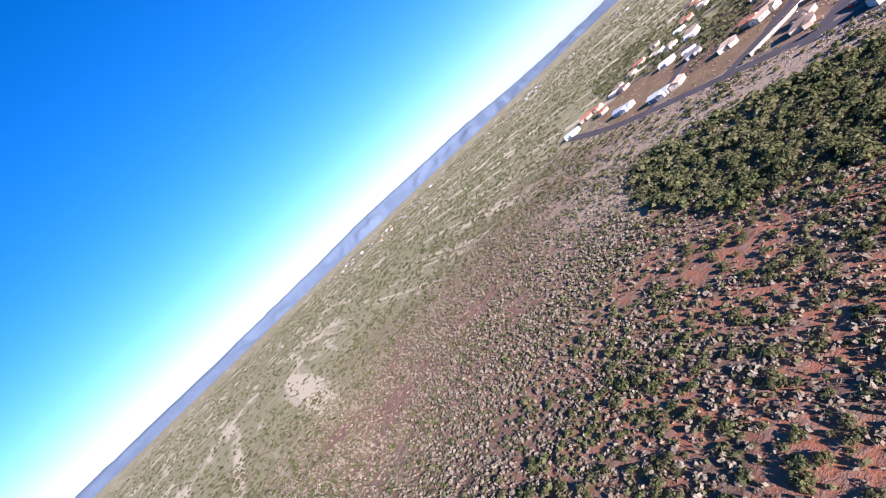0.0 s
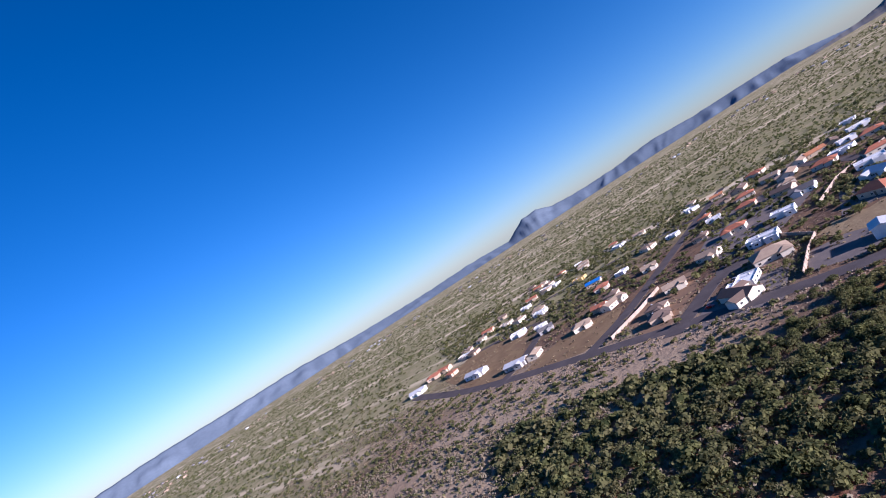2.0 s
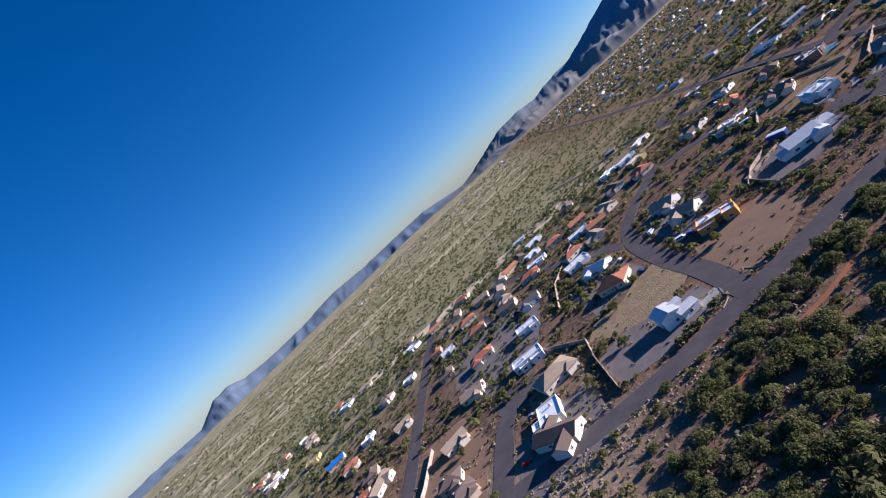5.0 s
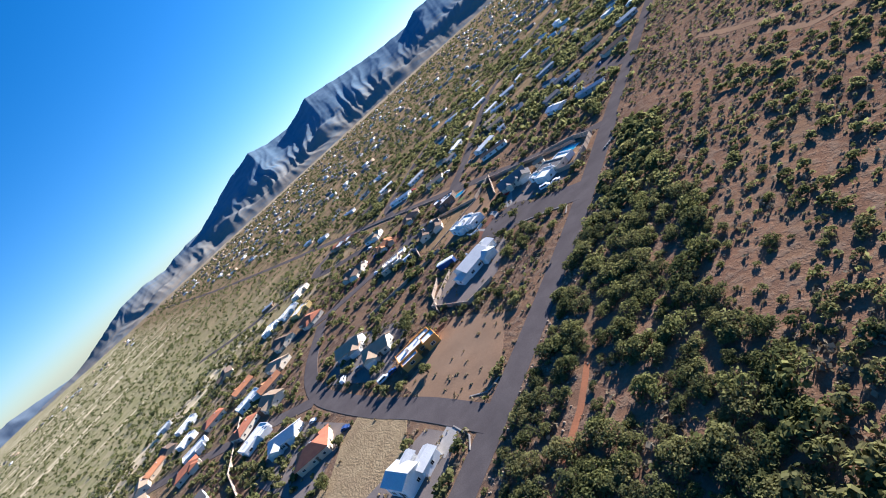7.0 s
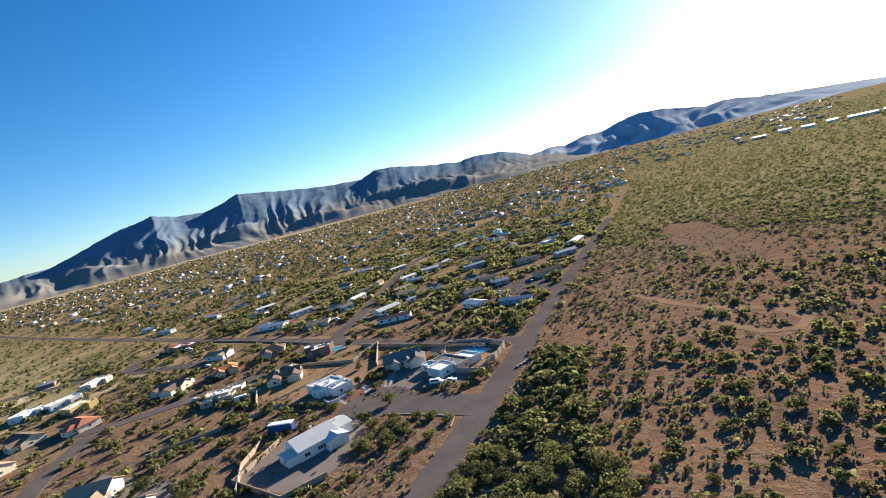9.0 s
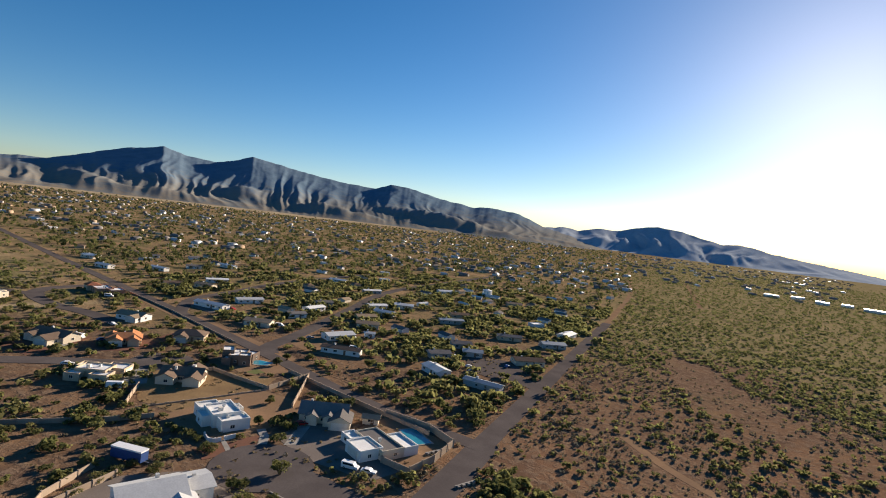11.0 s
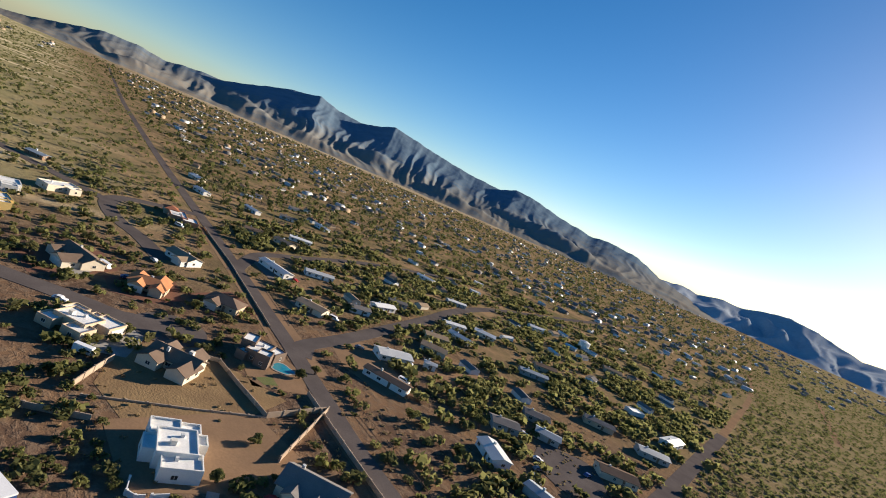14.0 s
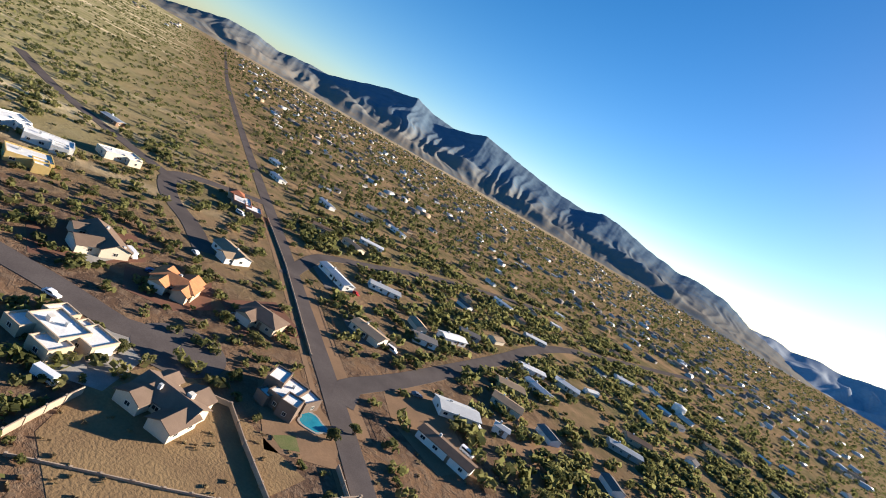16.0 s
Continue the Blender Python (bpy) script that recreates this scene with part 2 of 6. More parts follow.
MAT = {
    "ground": ground_material(),
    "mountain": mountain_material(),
    # pale haze and sun glare over the far range are put into its base colour
    "haze_tinted_range": surface("haze_tinted_range_slopes", (0.4, 0.45, 0.5), (0.35, 0.4, 0.46), 0.006, 0.05, 1.0, bump=0),
    # blue-grey of distant haze is part of the hills' base colour
    "haze_tinted_hill": surface("haze_tinted_hill_slopes", (0.15, 0.19, 0.235), (0.125, 0.16, 0.2), 0.004, 0.05, 1.0, bump=0),
    "asphalt": surface("worn_asphalt", (0.1, 0.085, 0.081), (0.128, 0.11, 0.103), 0.12, 3.0, 0.9, stain=(0.075, 0.066, 0.064), depth=0.01),
    "concrete": surface("driveway_concrete", (0.36, 0.34, 0.31), (0.29, 0.27, 0.245), 0.3, 4.0, 0.9, stain=(0.2, 0.18, 0.16), depth=0.01),
    "kerb": surface("kerb_concrete", (0.33, 0.3, 0.27), (0.26, 0.23, 0.2), 0.4, 5.0),
    "gravel": surface("driveway_gravel", (0.17, 0.145, 0.13), (0.215, 0.18, 0.155), 0.15, 3.5, depth=0.03),
    "bare_earth": surface("bare_earth", (0.27, 0.172, 0.104), (0.205, 0.135, 0.086), 0.09, 1.5, stain=(0.25, 0.175, 0.115), depth=0.05),
    "red_earth": surface("red_earth", (0.36, 0.15, 0.075), (0.29, 0.13, 0.07), 0.12, 1.5, stain=(0.22, 0.12, 0.075), depth=0.05),
    "red_gravel": surface("red_gravel", (0.2, 0.1, 0.07), (0.16, 0.09, 0.065), 0.15, 2.5, depth=0.03),
    "dry_lawn": surface("dry_lawn", (0.27, 0.185, 0.098), (0.2, 0.132, 0.075), 0.1, 1.6, stain=(0.2, 0.13, 0.08), bump=0.6, depth=0.08),
    "straw_lot": surface("straw_lot", (0.33, 0.25, 0.14), (0.25, 0.18, 0.1), 0.25, 1.4, stain=(0.24, 0.17, 0.1), bump=0.7, depth=0.12),
    "lawn": surface("green_lawn", (0.13, 0.15, 0.06), (0.18, 0.17, 0.08), 0.3, 3.0),
    "tan_stucco": surface("tan_stucco", (0.56, 0.44, 0.31), (0.5, 0.39, 0.28), 0.5, 8.0, vary=0.08),
    "cream_stucco": surface("cream_stucco", (0.68, 0.6, 0.47), (0.62, 0.54, 0.42), 0.5, 8.0, vary=0.1),
    "white_stucco": surface("white_stucco", (0.78, 0.77, 0.73), (0.72, 0.7, 0.66), 0.5, 8.0, vary=0.05),
    "grey_stucco": surface("grey_stucco", (0.45, 0.43, 0.4), (0.38, 0.36, 0.34), 0.5, 8.0, vary=0.1),
    "orange_stucco": surface("orange_stucco", (0.62, 0.3, 0.09), (0.55, 0.26, 0.08), 0.5, 8.0),
    "terracotta_stucco": surface("terracotta_stucco", (0.5, 0.25, 0.16), (0.45, 0.22, 0.14), 0.5, 8.0),
    "dark_stucco": surface("dark_stucco", (0.2, 0.15, 0.12), (0.17, 0.13, 0.105), 0.5, 8.0),
    "yellow_stucco": surface("yellow_stucco", (0.62, 0.45, 0.18), (0.57, 0.41, 0.17), 0.5, 8.0),
    "brown_shingle": surface("brown_shingle", (0.2, 0.145, 0.11), (0.165, 0.12, 0.092), 0.4, 5.0, 0.85, stain=(0.13, 0.095, 0.075), vary=0.12),
    "tan_shingle": surface("tan_shingle", (0.37, 0.28, 0.19), (0.32, 0.235, 0.165), 0.4, 5.0, 0.85, vary=0.12),
    "grey_shingle": surface("grey_shingle", (0.2, 0.185, 0.175), (0.165, 0.155, 0.15), 0.4, 5.0, 0.85, vary=0.15),
    "red_tile": surface("red_tile", (0.42, 0.17, 0.095), (0.34, 0.13, 0.08), 0.5, 4.0, 0.8, stain=(0.22, 0.11, 0.08), vary=0.08),
    "orange_tile": surface("orange_tile", (0.55, 0.25, 0.12), (0.46, 0.2, 0.1), 0.5, 4.0, 0.8, stain=(0.36, 0.16, 0.09)),
    "white_roof": surface("white_coated_roof", (0.8, 0.8, 0.78), (0.7, 0.7, 0.68), 0.35, 3.0, 0.7, stain=(0.56, 0.54, 0.5), vary=0.05),
    "metal_roof": surface("white_metal_roof", (0.6, 0.6, 0.58), (0.53, 0.53, 0.52), 0.3, 3.0, 0.45, 0.1, bump=0.1, vary=0.08),
    "blue_roof": surface("blue_metal_roof", (0.33, 0.37, 0.4), (0.28, 0.32, 0.35), 0.3, 3.0, 0.5, bump=0.1),
    "blue_tarp": surface("blue_tarp", (0.03, 0.2, 0.55), (0.03, 0.16, 0.46), 0.4, 3.0, 0.5),
    "block_wall": surface("block_wall", (0.42, 0.33, 0.25), (0.36, 0.28, 0.21), 0.3, 4.0, vary=0.1),
    "wood": surface("weathered_wood", (0.23, 0.15, 0.1), (0.18, 0.12, 0.08), 1.0, 6.0, vary=0.2),
    "trim": surface("painted_trim", (0.72, 0.68, 0.6), (0.66, 0.62, 0.55), 1.0, 8.0),
    "car_white": surface("white_car_paint", (0.8, 0.8, 0.8), (0.76, 0.76, 0.76), 1.0, 8.0, 0.3, bump=0),
    "car_red": surface("red_car_paint", (0.5, 0.03, 0.02), (0.42, 0.03, 0.02), 1.0, 8.0, 0.3, bump=0),
    "car_grey": surface("grey_car_paint", (0.2, 0.21, 0.23), (0.17, 0.18, 0.2), 1.0, 8.0, 0.3, bump=0),
    "car_blue": surface("blue_car_paint", (0.05, 0.09, 0.25), (0.04, 0.08, 0.2), 1.0, 8.0, 0.3, bump=0),
    "rubber": surface("tyre_rubber", (0.02, 0.02, 0.02), (0.03, 0.03, 0.03), 3.0, 8.0),
    "chrome": surface("wheel_metal", (0.5, 0.5, 0.5), (0.45, 0.45, 0.45), 3.0, 8.0, 0.35, 0.8, bump=0),
    "glass": surface("dark_window_glass", (0.02, 0.025, 0.03), (0.03, 0.035, 0.04), 0.5, 3.0, 0.08, bump=0),
    "water": surface("pool_water", (0.02, 0.2, 0.28), (0.03, 0.26, 0.34), 0.5, 2.0, 0.06, bump=0.2, depth=0.02),
    "bark": surface("bark", (0.11, 0.08, 0.06), (0.15, 0.11, 0.085), 2.0, 9.0),
    "stone": surface("tan_stone", (0.27, 0.205, 0.14), (0.34, 0.265, 0.19), 0.5, 4.0),
    "leaf": leaf_material("mesquite_leaves", (0.052, 0.065, 0.026), (0.245, 0.245, 0.09), (0.25, 0.215, 0.105)),
    "leaf_dark": leaf_material("dark_leaves", (0.038, 0.05, 0.021), (0.18, 0.187, 0.07), (0.185, 0.172, 0.082), 0.34, 0.95),
    "leaf_far": leaf_material("scrub_leaves", (0.065, 0.083, 0.03), (0.22, 0.23, 0.085), (0.25, 0.22, 0.11), 0.36, 1.0),
    "dry_leaf": leaf_material("grey_scrub_leaves", (0.18, 0.15, 0.1), (0.33, 0.28, 0.19), (0.24, 0.18, 0.115), 0.12, 1.0),
    "straw": leaf_material("dry_grass", (0.25, 0.19, 0.1), (0.4, 0.32, 0.19), (0.22, 0.15, 0.09), 0.15, 1.0),
}

# ---- mesh tools ----
def part(name, bm, material, parent=None, label=""):
    me = bpy.data.meshes.new(name)
    bm.normal_update()
    bm.to_mesh(me)
    bm.free()
    me.materials.append(MAT[material])
    ob = new(name, me)
    ob.parent = parent
    if label:
        tagged(ob, label)
    return ob


def share(name, me, parent, m):
    ob = new(name, me)
    ob.parent = parent
    ob.matrix_basis = m
    return ob


def add_box(bm, x0, y0, z0, x1, y1, z1):
    v = [bm.verts.new(p) for p in ((x0, y0, z0), (x1, y0, z0), (x1, y1, z0), (x0, y1, z0), (x0, y0, z1), (x1, y0, z1), (x1, y1, z1), (x0, y1, z1))]
    for f in ((3, 2, 1, 0), (4, 5, 6, 7), (0, 1, 5, 4), (1, 2, 6, 5), (2, 3, 7, 6), (3, 0, 4, 7)):
        bm.faces.new([v[i] for i in f])
    return v


def box(x0, y0, z0, x1, y1, z1):
    bm = bmesh.new()
    add_box(bm, x0, y0, z0, x1, y1, z1)
    return bm


def prism(bm, outline, axis, a, b):
    """A solid: an outline of (u, z) pushed along x (axis 0) or y (axis 1) from a to b."""
    def at(u, z, d):
        return (d, u, z) if axis == 0 else (u, d, z)
    first = [bm.verts.new(at(u, z, a)) for u, z in outline]
    last = [bm.verts.new(at(u, z, b)) for u, z in outline]
    n = len(outline)
    bm.faces.new(first[::-1])
    bm.faces.new(last)
    for i in range(n):
        bm.faces.new((first[i], first[(i + 1) % n], last[(i + 1) % n], last[i]))
    bmesh.ops.recalc_face_normals(bm, faces=bm.faces[:])


def slab(outline, z0, z1):
    bm = bmesh.new()
    low = [bm.verts.new((x, y, z0)) for x, y in outline]
    top = [bm.verts.new((x, y, z1)) for x, y in outline]
    n = len(outline)
    bm.faces.new(top)
    for i in range(n):
        bm.faces.new((low[i], low[(i + 1) % n], top[(i + 1) % n], top[i]))
    bmesh.ops.recalc_face_normals(bm, faces=bm.faces[:])
    return bm


def from_arrays(name, verts, quads, material):
    """A mesh from arrays of places and of fours of places."""
    verts, quads = np.asarray(verts, np.float32), np.asarray(quads, np.int32)
    me = bpy.data.meshes.new(name)
    me.vertices.add(len(verts))
    me.vertices.foreach_set("co", verts.ravel())
    me.loops.add(quads.size)
    me.loops.foreach_set("vertex_index", quads.ravel())
    me.polygons.add(len(quads))
    me.polygons.foreach_set("loop_start", np.arange(0, quads.size, quads.shape[1], dtype=np.int32))
    me.polygons.foreach_set("loop_total", np.full(len(quads), quads.shape[1], np.int32))
    me.update(calc_edges=True)
    me.validate()
    me.materials.append(MAT[material])
    return me


def smooth_line(points, step=6.0):
    """A Catmull-Rom line through the points, about a place every step metres."""
    p = [Vector(q) for q in points]
    p = [p[0] * 2 - p[1], *p, p[-1] * 2 - p[-2]]
    out = []
    for a, b, c, d in zip(p, p[1:], p[2:], p[3:]):
        n = max(1, int((c - b).length / step))
        for i in range(n):
            t = i / n
            out.append(0.5 * (2 * b + (c - a) * t + (2 * a - 5 * b + 4 * c - d) * t * t + (3 * b - a - 3 * c + d) * t ** 3))
    return out + [p[-2]]


def ground_height(x, y):
    """Level near the houses, a slight rise to the foot of the mountains and a fall to the southern plain."""
    r = math.hypot(x, y)
    if r < 480:
        return 0.0
    az = math.atan2(x, y)
    face = max(0.0, math.cos(az + radians(45)))
    south = max(0.0, math.cos(az + radians(170)))
    return (r - 480) * (0.004 * face - 0.011 * south) * min(1.0, (r - 480) / 600)


MAIN_ROAD = [(-70, -345), (-50, -300), (-32, -253), (-18, -193), (-9, -141), (-2, -97), (2, -66), (3, -48), (2, -28), (-1, 0), (-5, 32), (-10, 66), (-14, 88), (-19, 114), (-25, 143)]
ROAD_END = [(-24.5, 138), (-36, 198), (-49, 267), (-63, 340), (-80, 430)]

EDGE = np.array([(-260, -560), *MAIN_ROAD, *ROAD_END[1:], (-145, 731), (-230, 1030), (-900, 3600)], float)


def road_x(y):
    """Where the road along the desert edge, and the line on from its end, lies at y."""
    return float(np.interp(y, EDGE[:, 1], EDGE[:, 0]))


ROADS = []


def strip(points, width, z, thick=0.06):
    bm = bmesh.new()
    line = smooth_line(points)
    rows = []
    for i, q in enumerate(line):
        d = (line[min(i + 1, len(line) - 1)] - line[max(i - 1, 0)]).normalized()
        n = Vector((-d.y, d.x)) * width / 2
        rim = 0.12 * math.sin(i * 1.7) + 0.1 * math.sin(i * 0.6)
        row = []
        for s in (1, -1):
            e = q + n * s * (1 + rim * 0.5 / max(width, 1))
            g = ground_height(e.x, e.y)
            row.append((bm.verts.new((e.x, e.y, g + z)), bm.verts.new((e.x + n.x * s * 0.02, e.y + n.y * s * 0.02, g + z - thick - 0.3))))
        rows.append(row)
    for (a, b), (c, d) in zip(rows, rows[1:]):
        bm.faces.new((a[0], b[0], d[0], c[0]))
        bm.faces.new((a[1], a[0], c[0], c[1]))
        bm.faces.new((b[0], b[1], d[1], d[0]))
    bmesh.ops.recalc_face_normals(bm, faces=bm.faces[:])
    return bm


def road(name, label, points, width, material="asphalt", z=0.08):
    ROADS.append(([tuple(q) for q in smooth_line(points, 10)], width / 2))
    return tagged(part(name, strip(points, width, z), material), label, "road", kind="structure")


def disc(x, y, r, n=28, squash=1.0):
    return [(x + r * math.cos(a), y + r * squash * math.sin(a)) for a in (i * 2 * math.pi / n for i in range(n))]


def uneven(x, y, rx, ry, turn=0.0, seed=1, n=26):
    rng = random.Random(seed)
    k = [rng.uniform(-0.12, 0.12) for _ in range(3)]
    out = []
    for i in range(n):
        a = i * 2 * math.pi / n
        r = 1 + k[0] * math.sin(2 * a + 1) + k[1] * math.sin(3 * a) + k[2] * math.cos(5 * a)
        u, v = rx * r * math.cos(a), ry * r * math.sin(a)
        out.append((x + u * math.cos(turn) - v * math.sin(turn), y + u * math.sin(turn) + v * math.cos(turn)))
    return out


# ---- ground, mountains ----
def build_ground():
    rings = [0, *[25 * i for i in range(1, 21)], *[500 * 1.09 ** i for i in range(1, 27)], 4880]
    sides = 120
    verts, faces = [(0, 0, 0)], []
    for r in rings[1:]:
        for i in range(sides):
            a = i * 2 * math.pi / sides
            x, y = r * math.sin(a), r * math.cos(a)
            verts.append((x, y, ground_height(x, y)))
    for i in range(sides):
        faces.append((0, 1 + (i + 1) % sides, 1 + i))
    for k in range(len(rings) - 2):
        for i in range(sides):
            a, b = 1 + k * sides + i, 1 + k * sides + (i + 1) % sides
            faces.append((a, b, b + sides, a + sides))
    me = bpy.data.meshes.new("ground")
    me.from_pydata(verts, [], faces)
    me.materials.append(MAT["ground"])
    bm = bmesh.new()
    bm.from_mesh(me)
    bmesh.ops.recalc_face_normals(bm, faces=bm.faces[:])
    if sum(f.normal.z for f in bm.faces) < 0:
        bmesh.ops.reverse_faces(bm, faces=bm.faces[:])
    bm.to_mesh(me)
    bm.free()
    return tagged(new("ground", me), "reddish desert soil with dry grass and scrub", "ground", kind="structure")


build_ground()


def skyline(az, line):
    for (a, e), (b, g) in zip(line, line[1:]):
        if a <= az <= b:
            return e + (g - e) * (az - a) / (b - a)
    return line[0][1] if az < line[0][0] else line[-1][1]


def mountain_range(name, label, line, r0, r1, top, step, rows, rough, material="mountain"):
    """Slopes over a fan of azimuths, whose crest follows line: (azimuth, elevation) in degrees."""
    first, last = line[0][0], line[-1][0]
    cols = int((last - first) / step) + 1
    step = (last - first) / (cols - 1)
    verts, faces = [], []
    for i in range(cols):
        az = first + i * step
        a = radians(az)
        crest_el = skyline(az, line) + 0.12 + 0.07 * noise.fractal((az * 0.9, 3.1, 0), 1.0, 2.0, 4)
        crest = 60 + (r0 + (r1 - r0) * top) * math.tan(radians(crest_el))
        for j in range(rows):
            s = j / (rows - 1)
            r = r0 + (r1 - r0) * s
            x, y = r * math.sin(a), r * math.cos(a)
            base = ground_height(x, y) - 6
            u = s / top if s <= top else max(0.0, 1 - (s - top) / (1 - top) * 0.8)
            tall = max(0.0, crest - base)
            # spurs run down from the crest, with gullies between them
            drift = 0.9 * noise.noise((x / 420, y / 420, 1.0))
            spur = 1 - abs(noise.noise((a * 21 + drift, r / 1400, 7.0))) * 1.9
            rib = 1 - abs(noise.noise((a * 58 + 1.6 * drift, r / 700, 4.0))) * 1.8
            v = min(1.0, max(0.0, u + rough * (1.35 * (spur - 0.55) + 0.6 * (rib - 0.5)) * (1 - u) * min(1.0, 3 * u)))
            fine = noise.fractal((x / 120, y / 120, 3.0), 0.9, 2.0, 4)
            knoll = max(0.0, noise.noise((x / 330, y / 330, 9.0)) + 0.12) * 0.3 * math.exp(-((s - 0.24) / 0.13) ** 2)
            z = base + tall * (v ** 1.3 + knoll + 0.006 * fine * min(1.0, 4 * u))
            z = max(base, min(z, 60 + r * math.tan(radians(crest_el)) - tall * 0.3 * (1 - u)))
            verts.append((x, y, z))
    for i in range(cols - 1):
        for j in range(rows - 1):
            a = i * rows + j
            faces.append((a, a + 1, a + rows + 1, a + rows))
    me = bpy.data.meshes.new(name)
    me.from_pydata(verts, [], faces)
    me.materials.append(MAT[material])
    for f in me.polygons:
        f.use_smooth = True
    me.flip_normals() if me.polygons[0].normal.z < 0 else None
    return tagged(new(name, me), label, "mountains", kind="structure")


mountain_range("mountain_range", "forested mountain range with haze-blue painted slopes and tan foothills", [
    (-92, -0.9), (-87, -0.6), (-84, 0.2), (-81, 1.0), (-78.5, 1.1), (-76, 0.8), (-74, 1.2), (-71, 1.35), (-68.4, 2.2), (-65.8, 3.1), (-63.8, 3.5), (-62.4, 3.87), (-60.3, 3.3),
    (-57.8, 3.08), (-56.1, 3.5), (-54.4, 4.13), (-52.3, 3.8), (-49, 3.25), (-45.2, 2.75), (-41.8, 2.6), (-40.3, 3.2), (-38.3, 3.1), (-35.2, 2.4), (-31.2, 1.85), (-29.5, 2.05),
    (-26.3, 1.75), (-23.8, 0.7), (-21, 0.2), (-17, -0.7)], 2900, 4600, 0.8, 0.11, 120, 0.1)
mountain_range("far_range", "far range under the sun with pale blue haze in its colour", [
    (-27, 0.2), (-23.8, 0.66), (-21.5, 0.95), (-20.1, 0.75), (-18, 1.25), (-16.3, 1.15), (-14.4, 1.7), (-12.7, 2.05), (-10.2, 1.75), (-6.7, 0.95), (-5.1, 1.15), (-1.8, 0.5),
    (1.9, 0.1), (5, -0.3), (8.7, -0.7), (14, -1.0), (24, -1.1)], 3700, 4820, 0.75, 0.2, 60, 0.35, "haze_tinted_range")
mountain_range("far_hills", "low hills painted haze blue-grey on the far edge of the plain", [
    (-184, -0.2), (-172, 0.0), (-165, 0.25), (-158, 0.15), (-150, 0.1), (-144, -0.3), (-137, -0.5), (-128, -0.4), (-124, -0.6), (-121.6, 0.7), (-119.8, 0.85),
    (-118, 0.2), (-115.7, 0.0), (-111, 0.0), (-106, 0.45), (-102, 0.2), (-97, 0.2), (-93, 0.2), (-88, -0.7)], 4300, 4800, 0.6, 0.25, 14, 0.25, "haze_tinted_hill")
mountain_range("far_hills", "low hills painted haze blue-grey on the far edge of the plain", [
    (22, -1.1), (40, -0.6), (80, -0.4), (120, -0.6), (150, -0.3), (178, -0.2)], 4300, 4800, 0.6, 0.8, 8, 0.25, "haze_tinted_hill")

# ---- roads ----
road("road", "worn grey asphalt road along the desert edge", MAIN_ROAD, 8.6)
road("road", "worn grey asphalt road along the desert edge", ROAD_END, 7.0, z=0.085)
road("road", "long straight asphalt road between fences", [(-25, 139), (-54, 138), (-84, 140), (-107, 143.2), (-142, 147.8), (-182, 152.4), (-242, 159.2), (-298, 165), (-370, 172), (-559, 192), (-972, 240), (-1405, 300), (-2400, 440)], 6.6, z=0.1)
road("road", "short asphalt street to a turning circle", [(-14, 87), (-31, 86.7), (-46, 85.5), (-54, 85)], 13.0, z=0.105)
tagged(part("road", slab(disc(-55, 85, 12.5), -0.2, 0.11), "asphalt"), "asphalt turning circle", "road", kind="structure")
road("road", "narrow asphalt side street", [(-1, -9.5), (-33, -7), (-64, -7), (-106, -3), (-130, 5), (-150.5, 18), (-170, 36), (-182, 48)], 8.0, z=0.11)
road("road", "narrow asphalt side street", [(-222, 32), (-190, 50), (-176, 63), (-163.5, 80), (-151, 95), (-149, 104)], 8.0, z=0.12)
tagged(part("road", slab(disc(-146, 108, 11), -0.2, 0.13), "asphalt"), "asphalt turning circle", "road", kind="structure")
road("road", "narrow asphalt side street", [(-212, 121), (-237, 118.4), (-262, 112), (-290, 114), (-306, 128), (-312, 165)], 8.0, z=0.11)
road("road", "narrow asphalt side street", [(-284.7, 117.4), (-325.2, 91), (-375.3, 61.1), (-435.3, 37.2)], 7.0, z=0.115)
road("road", "narrow asphalt side street", [(-111.3, -4.7), (-138.5, -15.8), (-182.9, -34.4), (-254.2, -67.6)], 7.0, z=0.115)
road("road", "asphalt lane among mobile homes", [(-136, 149), (-145, 155), (-155, 178), (-173, 214), (-202, 270), (-228, 318), (-250, 378), (-268, 470), (-300, 640), (-362, 943)], 7.4, z=0.115)
road("road", "asphalt lane among mobile homes", [(-215.9, 153.1), (-234.9, 166), (-255.5, 184), (-270.3, 218.5), (-296.2, 277.2), (-313.8, 341.3), (-332.3, 431.1)], 6.5, z=0.115)
road("road", "asphalt lane to a turning circle", [(-39.6, 210.8), (-49.5, 213.8), (-59.5, 218.4)], 9.0, z=0.09)
tagged(part("road", slab(uneven(-67.3, 221.6, 13, 17, 0.4, 5), -0.2, 0.1), "asphalt"), "asphalt turning circle among mobile homes", "road", kind="structure")
road("road", "asphalt side street", [(5.4, -104.8), (-17.8, -100.2), (-43.2, -95.5), (-54.4, -89.3)], 9.0, z=0.1)
tagged(part("road", slab(disc(-58.9, -86, 11), -0.2, 0.11), "asphalt"), "asphalt turning circle", "road", kind="structure")
road("road", "asphalt side street", [(-11.3, -153.2), (-60.4, -145.6), (-147.1, -142.5), (-240.7, -138.7), (-335.7, -134.5)], 8.0, z=0.1)
road("road", "asphalt side street", [(-240.7, -138.7), (-239.8, -183), (-229.6, -237.5), (-205.8, -296.2)], 7.0, z=0.11)
road("road", "asphalt side street", [(-16.2, -217.2), (-66.2, -222.1), (-122.3, -242), (-134.9, -282.8), (-122.2, -329.6)], 7.0, z=0.11)
